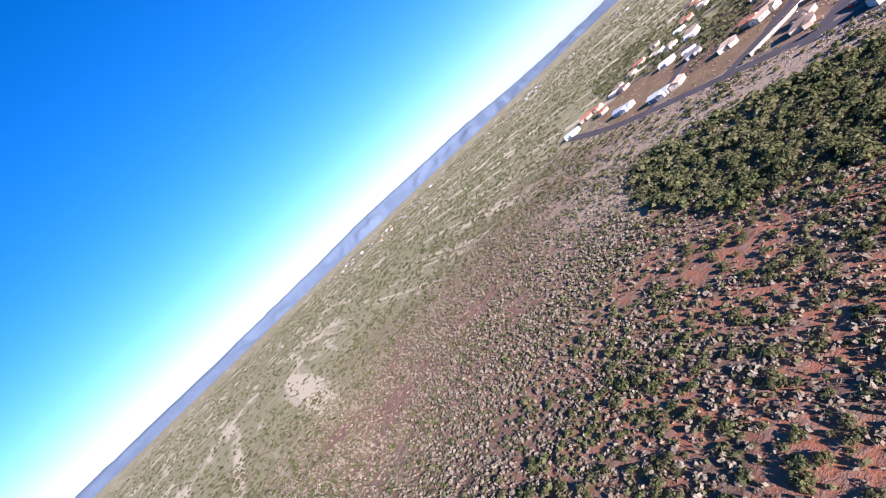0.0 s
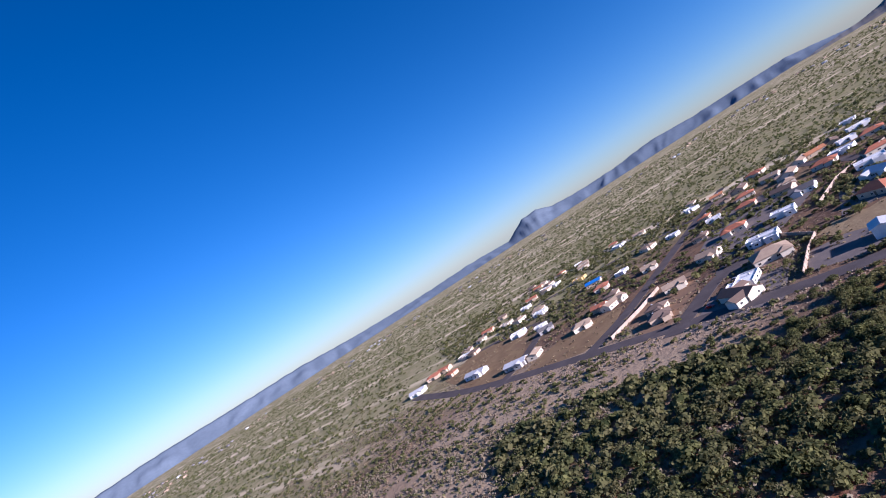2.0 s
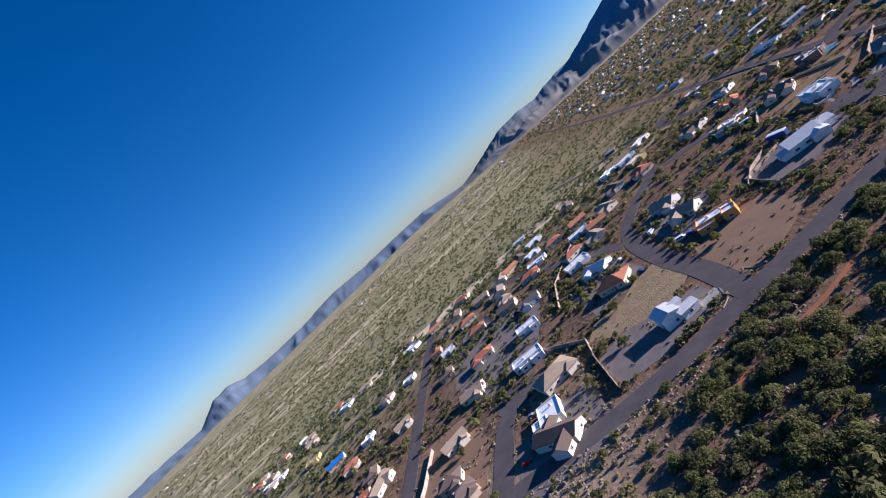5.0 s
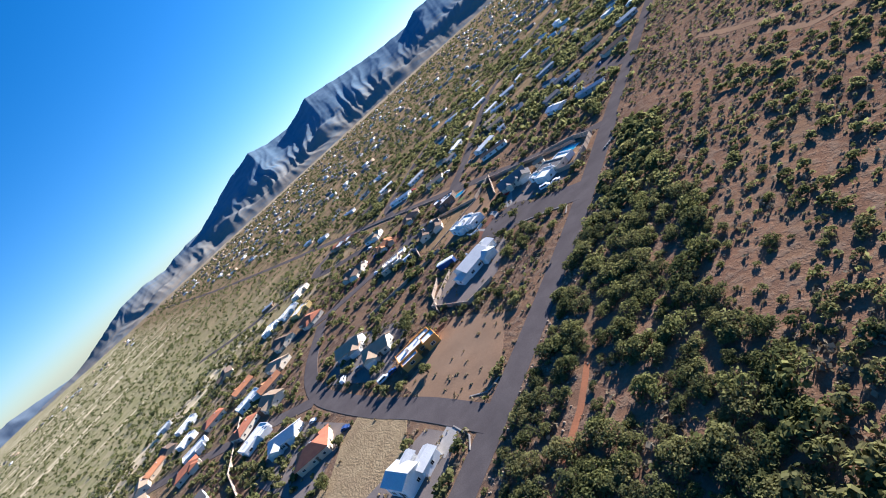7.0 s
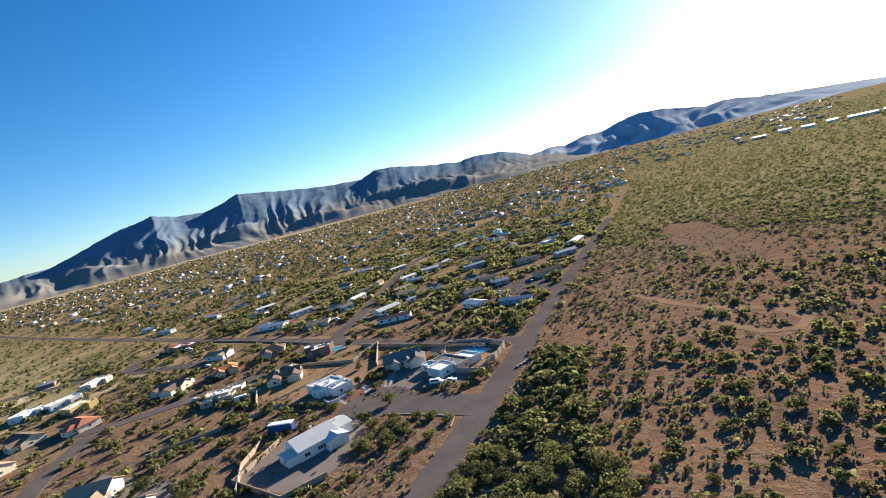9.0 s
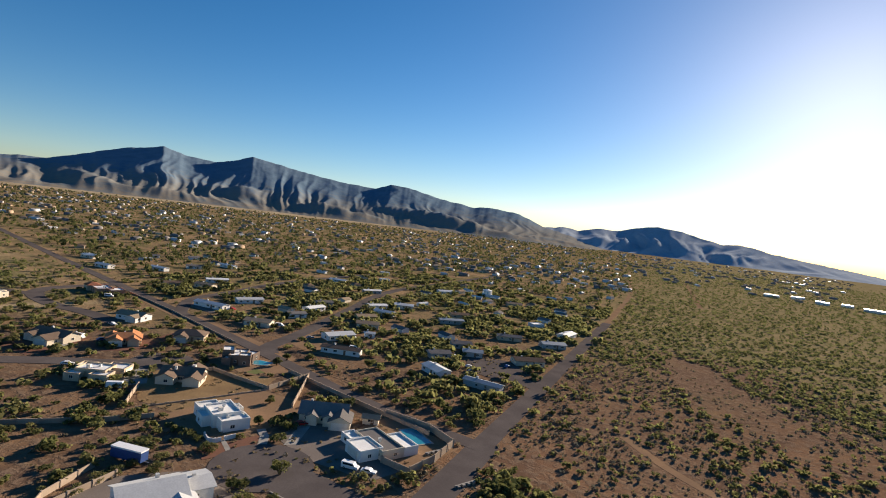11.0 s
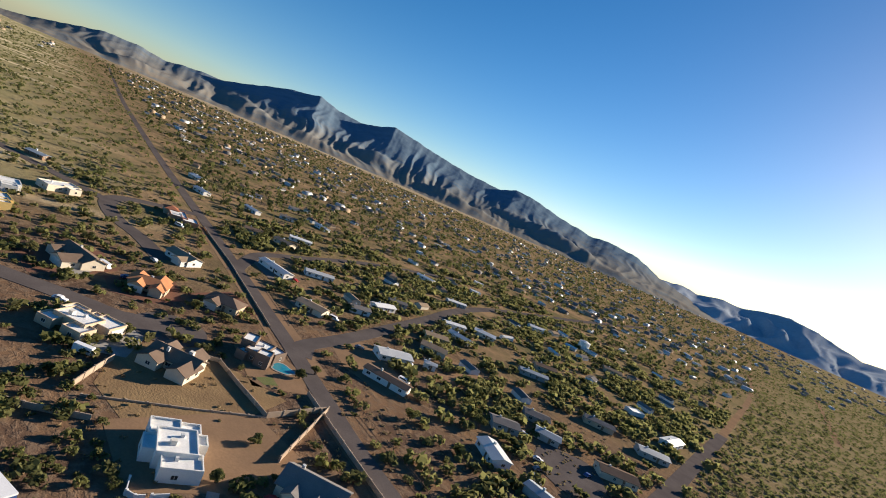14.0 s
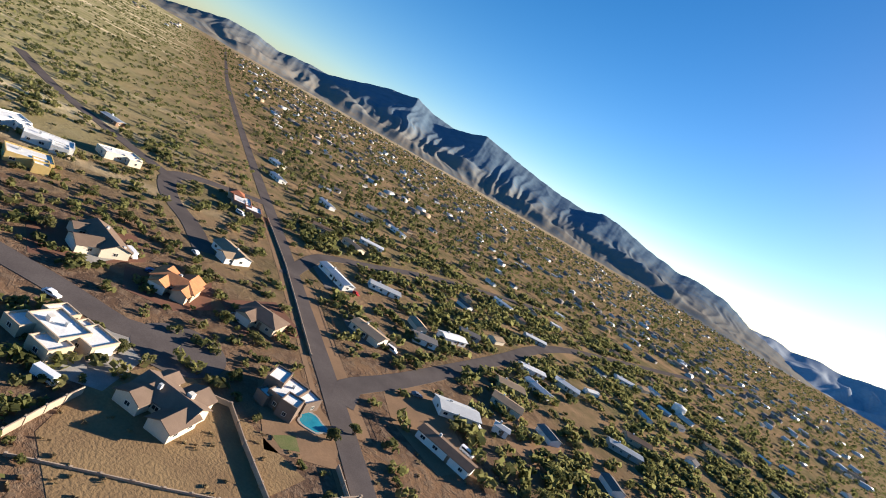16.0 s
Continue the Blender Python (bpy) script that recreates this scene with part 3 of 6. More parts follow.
road("track", "pale dirt track curving round an island", [(38, 150), (45, 143), (53, 137.5), (62, 139), (64, 147), (57, 156), (48, 160), (36, 163), (20, 172), (4, 186)], 3.6, "bare_earth", 0.05)
road("track", "straight dirt track across the scrub", [(-52, 690), (-98, 900), (-150, 1130)], 7.0, "bare_earth", 0.05)
road("track", "dirt track through the scrub", [(-80, 430), (-145, 731), (-230, 1030)], 5.0, "bare_earth", 0.05)
road("track", "reddish footpath through the brush", [(27, -42), (26.6, -29), (25, -16), (24, -6), (20, 8)], 1.7, "red_earth", 0.04)
for line, width in (([(-36, 133), (-104, 137.6), (-151, 143), (-210, 150), (-317, 161)], 1.8), ([(-122, 150.4), (-190, 158.5), (-210, 161)], 5.0)):
    road("verge", "bare sandy road verge", line, width, "bare_earth", 0.045)
for line in ([(-17.4, 74), (-19.5, 79.5), (-27, 80), (-44, 79)], [(-6.4, 3), (-8, -1.6), (-14, -3)], [(-3, -18), (-6, -14.2), (-14, -12)]):
    tagged(part("kerb", strip(line, 0.35, 0.24), "kerb"), "pale concrete kerb", "kerb", kind="structure")


def yard(label, outline, material, z=0.05):
    return tagged(part("yard", slab(outline, -0.2, z), material), label, "yard", kind="structure")


yard("graded bare earth lot", [(-47.6, 30.5), (-19.5, 28.5), (-10, 9.8), (-7.5, -1.7), (-12.7, -5.7), (-32.6, -4.6), (-49.6, 0.3)], "bare_earth")
yard("dry grass lot behind a house", [(-112.7, 83.1), (-129.4, 90.5), (-140, 106), (-122.8, 120.3), (-107.1, 129.8), (-94.3, 107.1), (-94.5, 87.1)], "dry_lawn")
yard("bare earth lot", [(-101.7, 117.3), (-79.3, 122.8), (-72.4, 100.5), (-75.5, 82.4), (-98.1, 82.7)], "bare_earth", 0.055)
yard("concrete drive and court", [(-52.2, 95.1), (-32.2, 99.6), (-30.4, 111), (-47.2, 118.2), (-61.2, 117.8), (-70.1, 109.9), (-66, 98)], "gravel", 0.06)
yard("bare earth yard inside walls", [(-57.1, 135.4), (-28.2, 132.7), (-28.3, 111.3), (-37.3, 109.9), (-39.8, 121.2), (-56.6, 117.8)], "bare_earth", 0.065)
yard("paved yard beside a metal-roofed house", [(-71.3, 58.8), (-65.2, 37.7), (-40.4, 38), (-37.9, 50.9), (-47.4, 74.2), (-62, 74.8)], "gravel")
yard("bare yard round a white house", [(-36.7, -41.5), (-31.9, -55.4), (-8.2, -53.3), (-4.3, -33.8), (-10.9, -14), (-25.2, -13.3), (-30.8, -24.6)], "gravel")
yard("concrete driveway", [(-16.7, -10.5), (-10.3, -11.9), (-10.5, -20.8), (-16.7, -20.4)], "concrete", 0.075)
yard("red gravel yard", [(-169.2, 95.2), (-182.7, 95.7), (-188.7, 120.6), (-170.1, 118.2), (-164.2, 107.4)], "red_gravel")
yard("red gravel yard", [(-175.1, 74.2), (-197.6, 70.9), (-207.4, 99), (-189.6, 101.4), (-180.1, 89.3)], "red_gravel")
yard("concrete driveway", [(-129.3, 80.6), (-153.3, 93.4), (-145, 103.4), (-125.7, 92.2)], "concrete", 0.07)
yard("concrete driveway", [(-177.9, 87.3), (-189.9, 96.7), (-194.1, 93.5), (-180.9, 83.5)], "concrete", 0.07)
yard("concrete driveway", [(-61.1, 96.4), (-70.1, 109.9), (-67.8, 112.6), (-59.3, 99.3)], "concrete", 0.075)
yard("bare walled yard", [(-114.7, 122.4), (-140, 126.1), (-143.9, 138.4), (-121.6, 144), (-110.9, 137.6)], "bare_earth")
yard("bare yard beside the road", [(-160, 125.5), (-178.6, 121.5), (-188, 142.2), (-168.1, 147.9)], "red_gravel")
yard("gravel yard of a gabled house", [(-22.9, -93.5), (10.2, -97.2), (9.2, -61.3), (-29.1, -60.9)], "gravel")
yard("bare yard", [(-65.4, -83), (-24.3, -82.8), (-27.7, -56.9), (-63.2, -62.1)], "bare_earth", 0.045)
yard("bare yard along the street", [(-39.3, -141.2), (-2.5, -118.9), (-6.2, -109.4), (-46.4, -103.2), (-83.1, -114.2), (-82.8, -138.6)], "bare_earth")
yard("dry grass corner lot", [(-37.3, -149.2), (-18.2, -158.7), (-20.8, -204.2), (-67.1, -190.8), (-74.3, -153.9)], "dry_lawn")
yard("bare earth lots among houses", [(-64.5, -226.3), (-25.8, -218.9), (-38.7, -261.4), (-80.5, -318.1), (-128.3, -321), (-126.7, -255.9)], "dry_lawn")
yard("paved courts among houses", [(-91.5, -66.7), (-141.4, -53.7), (-202.2, -79), (-204.1, -116.1), (-120.2, -116.3), (-78.6, -98.2)], "gravel")
yard("street yards of two houses", [(-68.1, -13.3), (-116, -14.5), (-115, -41.7), (-63.3, -41.4)], "gravel")
yard("street yards of two houses", [(-65.5, 4), (-113.7, 2.7), (-128.3, 30.5), (-76.3, 35.8)], "gravel", 0.045)
yard("straw-coloured dry grass lot", [(-67.4, -10.1), (-36.7, -11.1), (-27.2, -22.3), (-31.6, -30.5), (-37.6, -42.6), (-50.3, -51.4), (-61, -44.9), (-58.9, -31.4), (-66.3, -21)], "straw_lot", 0.055)
yard("bare dirt lots beside the lanes", [(-131.5, 164), (-146.5, 167.8), (-156.3, 184.9), (-153.1, 190.8), (-130.8, 188), (-116.3, 186.2), (-111.9, 169.2)], "bare_earth", 0.04)
yard("bare dirt round a home", [(-137.9, 210.2), (-154.4, 221.2), (-144.4, 239.5), (-123.6, 244.9), (-112.6, 226.8), (-122.8, 214.5)], "bare_earth", 0.04)
yard("bare dirt round a home", [(-174, 168.9), (-195, 170.2), (-199.5, 184.5), (-179.3, 190.5)], "gravel", 0.04)
yard("bare dirt round a home", [(-215.6, 170.8), (-240.3, 171.4), (-246.6, 187.5), (-222, 190.4)], "gravel", 0.04)
yard("red gravel front yard of a white house", [(-73.4, 77.9), (-70.3, 95.1), (-64.4, 93.8), (-66.6, 76.4)], "red_gravel", 0.07)
road("path", "pale concrete garden path", [(-73.4, 86.3), (-64.7, 82.9)], 1.3, "concrete", 0.09)
road("path", "pale curving concrete drive", [(-73.3, 98.2), (-68.7, 96), (-63.7, 91.3)], 2.4, "concrete", 0.09)
yard("small green lawn", [(-119.5, 125.1), (-115.5, 126.5), (-115.1, 130.8), (-120.4, 131.2)], "lawn", 0.07)

# ---- houses ----
def small_mesh(name, bm, material):
    me = bpy.data.meshes.new(name)
    bm.to_mesh(me)
    bm.free()
    me.materials.append(MAT[material])
    return me


def window_frame_bm():
    bm = bmesh.new()
    for a in ((-0.75, -0.06, -0.6, -0.65, 0.06, 0.6), (0.65, -0.06, -0.6, 0.75, 0.06, 0.6), (-0.65, -0.06, 0.5, 0.65, 0.06, 0.6), (-0.65, -0.06, -0.6, 0.65, 0.06, -0.5), (-0.03, -0.05, -0.5, 0.03, 0.05, 0.5)):
        add_box(bm, *a)
    return bm


def garage_bm():
    bm = box(-2.4, -0.05, 0, 2.4, 0.05, 2.3)
    for i in range(4):
        add_box(bm, -2.25, -0.09, 0.1 + i * 0.55, 2.25, -0.05, 0.55 + i * 0.55)
    return bm


FRAME = small_mesh("window", window_frame_bm(), "trim")
PANE = small_mesh("pane", box(-0.66, -0.02, -0.51, 0.66, 0.02, 0.51), "glass")
DOOR = small_mesh("door", box(-0.5, -0.05, 0, 0.5, 0.05, 2.05), "wood")
KNOB = small_mesh("handle", box(0.34, -0.12, 0.95, 0.42, -0.05, 1.05), "chrome")
GARAGE = small_mesh("garage_door", garage_bm(), "trim")
VENT = small_mesh("roof_vent", box(-0.35, -0.35, -0.4, 0.35, 0.35, 0.75), "metal_roof")
COOLER = small_mesh("rooftop_cooler", box(-0.6, -0.6, -0.3, 0.6, 0.6, 0.9), "trim")
HOUSES = []


def window(parent, x, y, z, turn, wide=1.0, tall=1.0):
    w = share("window", FRAME, parent, pose(x, y, z, 0, 0, turn) @ Matrix.Diagonal((wide, 1, tall, 1)))
    share("pane", PANE, w, Matrix())
    return w


def gable_roof(L, W, h, pitch, over=0.55, thick=0.18, axis=0):
    """Two sloping leaves over a block, the ridge along its length."""
    rise = W / 2 * math.tan(radians(pitch))
    drop = over * math.tan(radians(pitch))
    e = W / 2 + over
    bm = bmesh.new()
    prism(bm, [(-e, h - drop), (0, h + rise), (e, h - drop), (e, h - drop + thick), (0, h + rise + thick * 1.2), (-e, h - drop + thick)], 0, -L / 2 - over, L / 2 + over)
    return bm


def hip_roof(L, W, h, pitch, over=0.55, thick=0.18):
    e, f = L / 2 + over, W / 2 + over
    rise = f * math.tan(radians(pitch))
    bm = bmesh.new()
    low = [bm.verts.new(p) for p in ((-e, -f, h - 0.05), (e, -f, h - 0.05), (e, f, h - 0.05), (-e, f, h - 0.05))]
    mid = [bm.verts.new((v.co.x, v.co.y, h - 0.05 + thick)) for v in low]
    run = max(0.1, e - f)
    a, b = bm.verts.new((-run, 0, h + rise)), bm.verts.new((run, 0, h + rise))
    bm.faces.new(low[::-1])
    for i in range(4):
        bm.faces.new((low[i], low[(i + 1) % 4], mid[(i + 1) % 4], mid[i]))
    bm.faces.new((mid[0], mid[1], b, a))
    bm.faces.new((mid[1], mid[2], b))
    bm.faces.new((mid[2], mid[3], a, b))
    bm.faces.new((mid[3], mid[0], a))
    return bm


def gable_walls(L, W, h, pitch):
    bm = bmesh.new()
    prism(bm, [(-W / 2, -0.3), (W / 2, -0.3), (W / 2, h), (0, h + W / 2 * math.tan(radians(pitch))), (-W / 2, h)], 0, -L / 2, L / 2)
    return bm


def flat_walls(L, W, h, parapet=0.55, t=0.3):
    """Walls that stand up round a sunken flat roof."""
    bm = box(-L / 2, -W / 2, -0.3, L / 2, W / 2, h - parapet)
    for a in ((-L / 2, -W / 2, L / 2, -W / 2 + t), (-L / 2, W / 2 - t, L / 2, W / 2), (-L / 2, -W / 2 + t, -L / 2 + t, W / 2 - t), (L / 2 - t, -W / 2 + t, L / 2, W / 2 - t)):
        add_box(bm, a[0], a[1], h - parapet - 0.02, a[2], a[3], h)
    return bm


def block(root, x, y, turn, L, W, h, kind, wall, roof, pitch=22, openings=True, rng=None, parapet=0.55):
    m = pose(x, y, 0, 0, 0, turn)
    if kind == "gable":
        w, r = part("wall", gable_walls(L, W, h, pitch), wall, root), part("roof", gable_roof(L, W, h, pitch), roof, root)
    elif kind == "hip":
        w, r = part("wall", box(-L / 2, -W / 2, -0.3, L / 2, W / 2, h), wall, root), part("roof", hip_roof(L, W, h, pitch), roof, root)
    else:
        w = part("wall", flat_walls(L, W, h, parapet), wall, root)
        r = part("roof", box(-L / 2 + 0.3, -W / 2 + 0.3, h - parapet - 0.01, L / 2 - 0.3, W / 2 - 0.3, h - parapet + 0.06), roof, root)
    w.matrix_basis = r.matrix_basis = m
    if openings:
        n = max(1, int(L / 4.2))
        for i in range(n):
            u = (i + 0.5) / n * L - L / 2
            for s in (-1, 1):
                if rng.random() < 0.8:
                    q = m @ Vector((u, s * W / 2, 0))
                    window(root, q.x, q.y, 1.5, turn, rng.choice((0.8, 1.0, 1.3)))
        if W > 6:
            for s in (-1, 1):
                q = m @ Vector((s * L / 2, rng.uniform(-0.2, 0.2) * W, 0))
                window(root, q.x, q.y, 1.5, turn + 90, rng.choice((0.8, 1.0)))
    return w


FOOT = 0.88
TRUE = Matrix.Diagonal((1 / FOOT, 1 / FOOT, 1 / FOOT, 1))


def house(label, x, y, ang, blocks, wall, roof, extras=(), category="house", group="", z=None):
    """Blocks: x, y, turn, length, width, height, kind, pitch, and its own wall and roof if they differ."""
    root = new("house")
    root.matrix_basis = pose(x, y, (ground_height(x, y) if z is None else z) + 0.06, 0, 0, ang) @ Matrix.Diagonal((FOOT, FOOT, FOOT, 1))
    tagged(root, label, category, group)
    rng = random.Random(int(x * 7 + y * 13))
    for bx, by, turn, L, W, h, kind, pitch, *own in blocks:
        block(root, bx, by, turn, L, W, h, kind, own[0] if own else wall, own[1] if len(own) > 1 else roof, pitch, True, rng)
    b = blocks[0]
    d = share("door", DOOR, root, pose(b[0] + b[3] * 0.12, b[1] - b[4] / 2, 0, 0, 0, b[2]) @ TRUE)
    share("handle", KNOB, d, Matrix())
    for kind, ex, ey, ez, turn in extras:
        share(*{"garage": ("garage_door", GARAGE), "vent": ("roof_vent", VENT), "cooler": ("rooftop_cooler", COOLER)}[kind], root, pose(ex, ey, ez, 0, 0, turn) @ TRUE)
    HOUSES.append((x, y, max(b[3], b[4]) * 0.48 * FOOT))
    return root


# houses on and near the turning circles
house("brown-shingled cream stucco house with crossing gables", -122.7, 102.7, 43, [
    (0, 1.5, 0, 15, 8.5, 2.9, "gable", 24), (-4.5, -2.6, 90, 8, 6.5, 2.8, "gable", 24), (5.2, -3.0, 90, 9, 6.0, 2.8, "gable", 24),
    (2.5, 6.2, 90, 7.5, 6.5, 2.7, "gable", 24), (-5.5, 5.6, 90, 6.0, 4.5, 2.6, "gable", 26)], "cream_stucco", "brown_shingle",
    [("vent", -2.5, -0.5, 4.6, 0), ("cooler", 3.0, 3.4, 4.3, 0), ("garage", 2.5, 9.98, 0, 180)])
house("tan adobe house with stepped white flat roofs", -140.8, 83, 39, [
    (0, 0, 0, 11, 8, 3.9, "flat", 0), (5.8, 4.6, 0, 8, 7.5, 3.4, "flat", 0), (-5.6, 4.6, 0, 5.5, 6, 3.1, "flat", 0),
    (4.8, -4.9, 0, 6.5, 6, 3.3, "flat", 0), (-4.6, -5.0, 0, 5.5, 5, 3.0, "flat", 0), (0.4, 6.4, 0, 4, 4, 2.8, "flat", 0)], "tan_stucco", "white_roof",
    [("garage", 9.83, 4.6, 0, 90), ("vent", 1, 1, 3.5, 0), ("cooler", -2, -1, 3.6, 0)])
house("orange clay-tiled stucco house with many gables", -176.8, 108.3, 62, [
    (0, 0, 0, 14, 8, 3.0, "hip", 23), (-3, -4.6, 90, 6, 5, 2.9, "gable", 26), (4, -4.2, 90, 6, 4.6, 2.9, "gable", 26), (3, 4.6, 90, 7, 6, 2.9, "gable", 24), (-5, 4, 90, 5, 5, 2.8, "gable", 24)],
    "tan_stucco", "orange_tile", [("garage", -3, -7.65, 0, 0), ("vent", 0, 1, 4.3, 0)])
house("brown-tiled stucco house with a double garage", -191.7, 88.1, 22, [
    (0, 2, 0, 18, 9, 3.0, "gable", 22), (4, -5, 90, 8, 7.5, 2.9, "gable", 22), (-6, -3.4, 90, 5, 5, 2.8, "gable", 22)], "cream_stucco", "brown_shingle",
    [("garage", 4, -9.05, 0, 0), ("vent", -3, 3, 4.6, 0), ("vent", 8.6, 4, 3.8, 0)])
house("terracotta adobe house with flat white roofs", -288.9, 146.7, -8, [
    (0, 0, 0, 16, 10, 3.6, "flat", 0), (8, 6, 0, 11, 9, 3.3, "flat", 0), (-9, -3, 0, 8, 8, 3.4, "hip", 22, "tan_stucco", "red_tile")], "terracotta_stucco", "white_roof", [("cooler", 2, 1, 3.3, 0)])
house("white house with a shallow tan roof", -215.9, 130.6, 26, [(0, 0, 0, 15, 9, 2.9, "gable", 18), (4, -5, 90, 6, 6, 2.8, "gable", 18)], "white_stucco", "tan_shingle", [("garage", 4, -8.1, 0, 0), ("vent", 1, 1, 3.9, 0)])
house("dark brown hipped house beside the road", -170.3, 133.2, 46, [(0, 0, 0, 14, 10, 3.0, "hip", 22), (-3, -5.5, 90, 6, 6, 2.9, "gable", 24)], "tan_stucco", "brown_shingle", [("garage", -3, -8.6, 0, 0)])
house("modern dark house with white stepped flat roofs", -132.5, 131.3, 42, [
    (0, 0, 0, 6.5, 12, 4.2, "flat", 0), (-5, 1.5, 12, 5, 8, 5.4, "flat", 0), (4.5, 3.5, -14, 5, 7, 3.6, "flat", 0), (3.6, -4.5, 8, 5, 5.5, 4.8, "flat", 0), (-3.4, -5.6, -10, 4, 4, 3.2, "flat", 0)], "dark_stucco", "white_roof", [("vent", 0, 2, 3.7, 0)])
house("white adobe house with stepped parapets and arched porch", -84.9, 93.3, 165, [
    (0, 0, 0, 10, 9, 4.4, "flat", 0), (-6.6, -1.2, 0, 6, 9, 3.7, "flat", 0), (6.2, 2.6, 0, 6.5, 7, 3.9, "flat", 0), (2.6, -5.4, 0, 4.5, 3.4, 3.4, "flat", 0), (0, 5.2, 0, 6, 4, 3.5, "flat", 0), (7.2, -3, 0, 4.4, 5.4, 3.3, "flat", 0)],
    "white_stucco", "white_roof", [("cooler", -1, 1, 4.0, 0), ("vent", 2, -1, 3.9, 0), ("vent", -6, 0, 3.2, 0)])
house("grey-shingled cream house with two dormers", -68.5, 117.8, 39, [
    (0, 0, 0, 16, 10, 3.1, "gable", 27), (-3.5, -4.2, 90, 6.5, 3.6, 3.2, "gable", 27), (2.2, -4.2, 90, 6.5, 3.6, 3.2, "gable", 27), (6.2, -5.5, 90, 9, 7, 3.0, "gable", 27)], "cream_stucco", "grey_shingle",
    [("garage", 6.2, -10.05, 0, 0), ("vent", -5, 2, 4.9, 0)])
house("low flat-roofed house with a white garage block", -44.1, 112.7, -17, [
    (0, 2.5, 0, 17, 8, 3.2, "flat", 0, "cream_stucco", "grey_shingle"), (2, -4, 0, 9, 8, 3.5, "flat", 0), (-7, -3.4, 0, 6, 4.5, 2.9, "flat", 0), (3, 9, 0, 11, 5.5, 3.0, "flat", 0)], "white_stucco", "white_roof",
    [("garage", 2, -8.06, 0, 0), ("vent", 1, 2, 3.0, 0)])
house("large white gabled house with a white metal roof", -55.4, 58, 74, [
    (0, 0, 0, 14, 12, 3.6, "gable", 21), (9.5, 1.5, 0, 8, 9, 3.2, "gable", 12), (5, -6.5, 90, 6, 7, 3.1, "gable", 17), (-8.5, -2, 0, 5, 7, 2.8, "gable", 14)], "white_stucco", "metal_roof", [("vent", 2, 3, 5.1, 0), ("garage", 5, -9.56, 0, 0), ("vent", 10, 2, 4.0, 0)])
house("bright orange adobe house with tan flat roofs", -56.1, 16.2, 60, [
    (0, 0, 0, 17, 8, 3.6, "flat", 0), (6.5, -5, 0, 6, 6, 4.2, "flat", 0), (-4, -5.2, 0, 8, 5, 3.1, "flat", 0), (3, 4.6, 0, 7, 4, 3.0, "flat", 0)], "orange_stucco", "white_roof", [("cooler", -3, 0, 3.3, 0), ("vent", 3, 1, 3.2, 0)])
house("tan-roofed stucco house with broad gables", -84, 18.5, 40, [(0, 0, 0, 13, 10, 3.2, "gable", 25), (-3, -5.4, 90, 6, 7, 3.0, "gable", 25)], "cream_stucco", "tan_shingle", [("garage", -3, -8.5, 0, 0)])
house("grey-walled house with a pale tan gable roof", -110.1, 21.1, 39, [(0, 0, 0, 14, 11, 3.4, "gable", 24), (4, -5.6, 90, 6, 6, 3.0, "gable", 24)], "grey_stucco", "tan_shingle", [("garage", 4, -8.7, 0, 0)])
house("tall white two-storey house with a pale roof", -18.3, -27.3, 2, [
    (0, -1.6, 0, 10, 7.6, 4.5, "gable", 16), (4.2, 4.6, 90, 7, 5.6, 3.0, "gable", 16), (-1.8, 3.4, 90, 4.4, 4, 4.2, "gable", 18)], "white_stucco", "metal_roof", [("garage", 4.2, 8.16, 0, 180)])
house("house with a dark red tile roof", -76.6, -26, 52, [(0, 0, 0, 15, 11, 3.2, "hip", 25), (4, 5, 90, 7, 6, 3.0, "hip", 25)], "tan_stucco", "red_tile", [("vent", 1, 1, 4.8, 0)])
house("house with a pale grey metal roof", -108.2, -22.6, 40, [(0, 0, 0, 15, 10, 3.2, "gable", 20), (-4, -5, 90, 6, 6, 3.0, "gable", 20)], "white_stucco", "metal_roof", [("garage", -4, -8.1, 0, 0)])
house("cream house with a salmon tile hip roof", -45.3, -68.9, -74, [(0, 0, 0, 18, 13, 3.1, "hip", 22), (-6, 6, 90, 6, 6, 3.0, "hip", 22)], "cream_stucco", "tan_shingle", [("garage", 4, -6.56, 0, 0)])
house("cream house with tan gables beside the road", -8.7, -77.8, 52, [(0, 0, 0, 19, 9, 3.1, "gable", 22), (5, -6, 90, 9, 7, 3.0, "gable", 22), (-6, 5, 90, 7, 6, 3.0, "gable", 22)], "cream_stucco", "brown_shingle", [("garage", 5, -10.56, 0, 0)])
house("bright white adobe house with stepped flat roofs", -77.6, -74.7, -92, [(0, 0, 0, 17, 8, 4.0, "flat", 0), (-5, 5, 0, 7, 5, 3.3, "flat", 0), (5, -4.6, 0, 7, 5, 3.4, "flat", 0), (3, 4.4, 0, 5, 4, 3.0, "flat", 0)], "white_stucco", "white_roof", [("cooler", 2, 0, 3.6, 0)])
house("white adobe house with many small roof blocks", -113.3, -67, -91, [(0, 0, 0, 14, 8, 3.8, "flat", 0), (-4, 4.6, 0, 6, 5, 3.2, "flat", 0), (4, -4.6, 0, 6, 5, 3.2, "flat", 0)], "white_stucco", "white_roof", [("vent", 2, 0, 3.3, 0)])
house("white-walled house with a grey gable roof", -146.8, -57.9, -100, [(0, 0, 0, 15, 10, 3.1, "gable", 22), (3, 5, 90, 6, 6, 3, "gable", 22)], "white_stucco", "grey_shingle")
house("brown-roofed stucco house on a paved court", -173, -70.2, -109, [(0, 0, 0, 15, 9, 3.0, "gable", 22), (-3, -5, 90, 6, 6, 3, "gable", 22)], "tan_stucco", "brown_shingle")
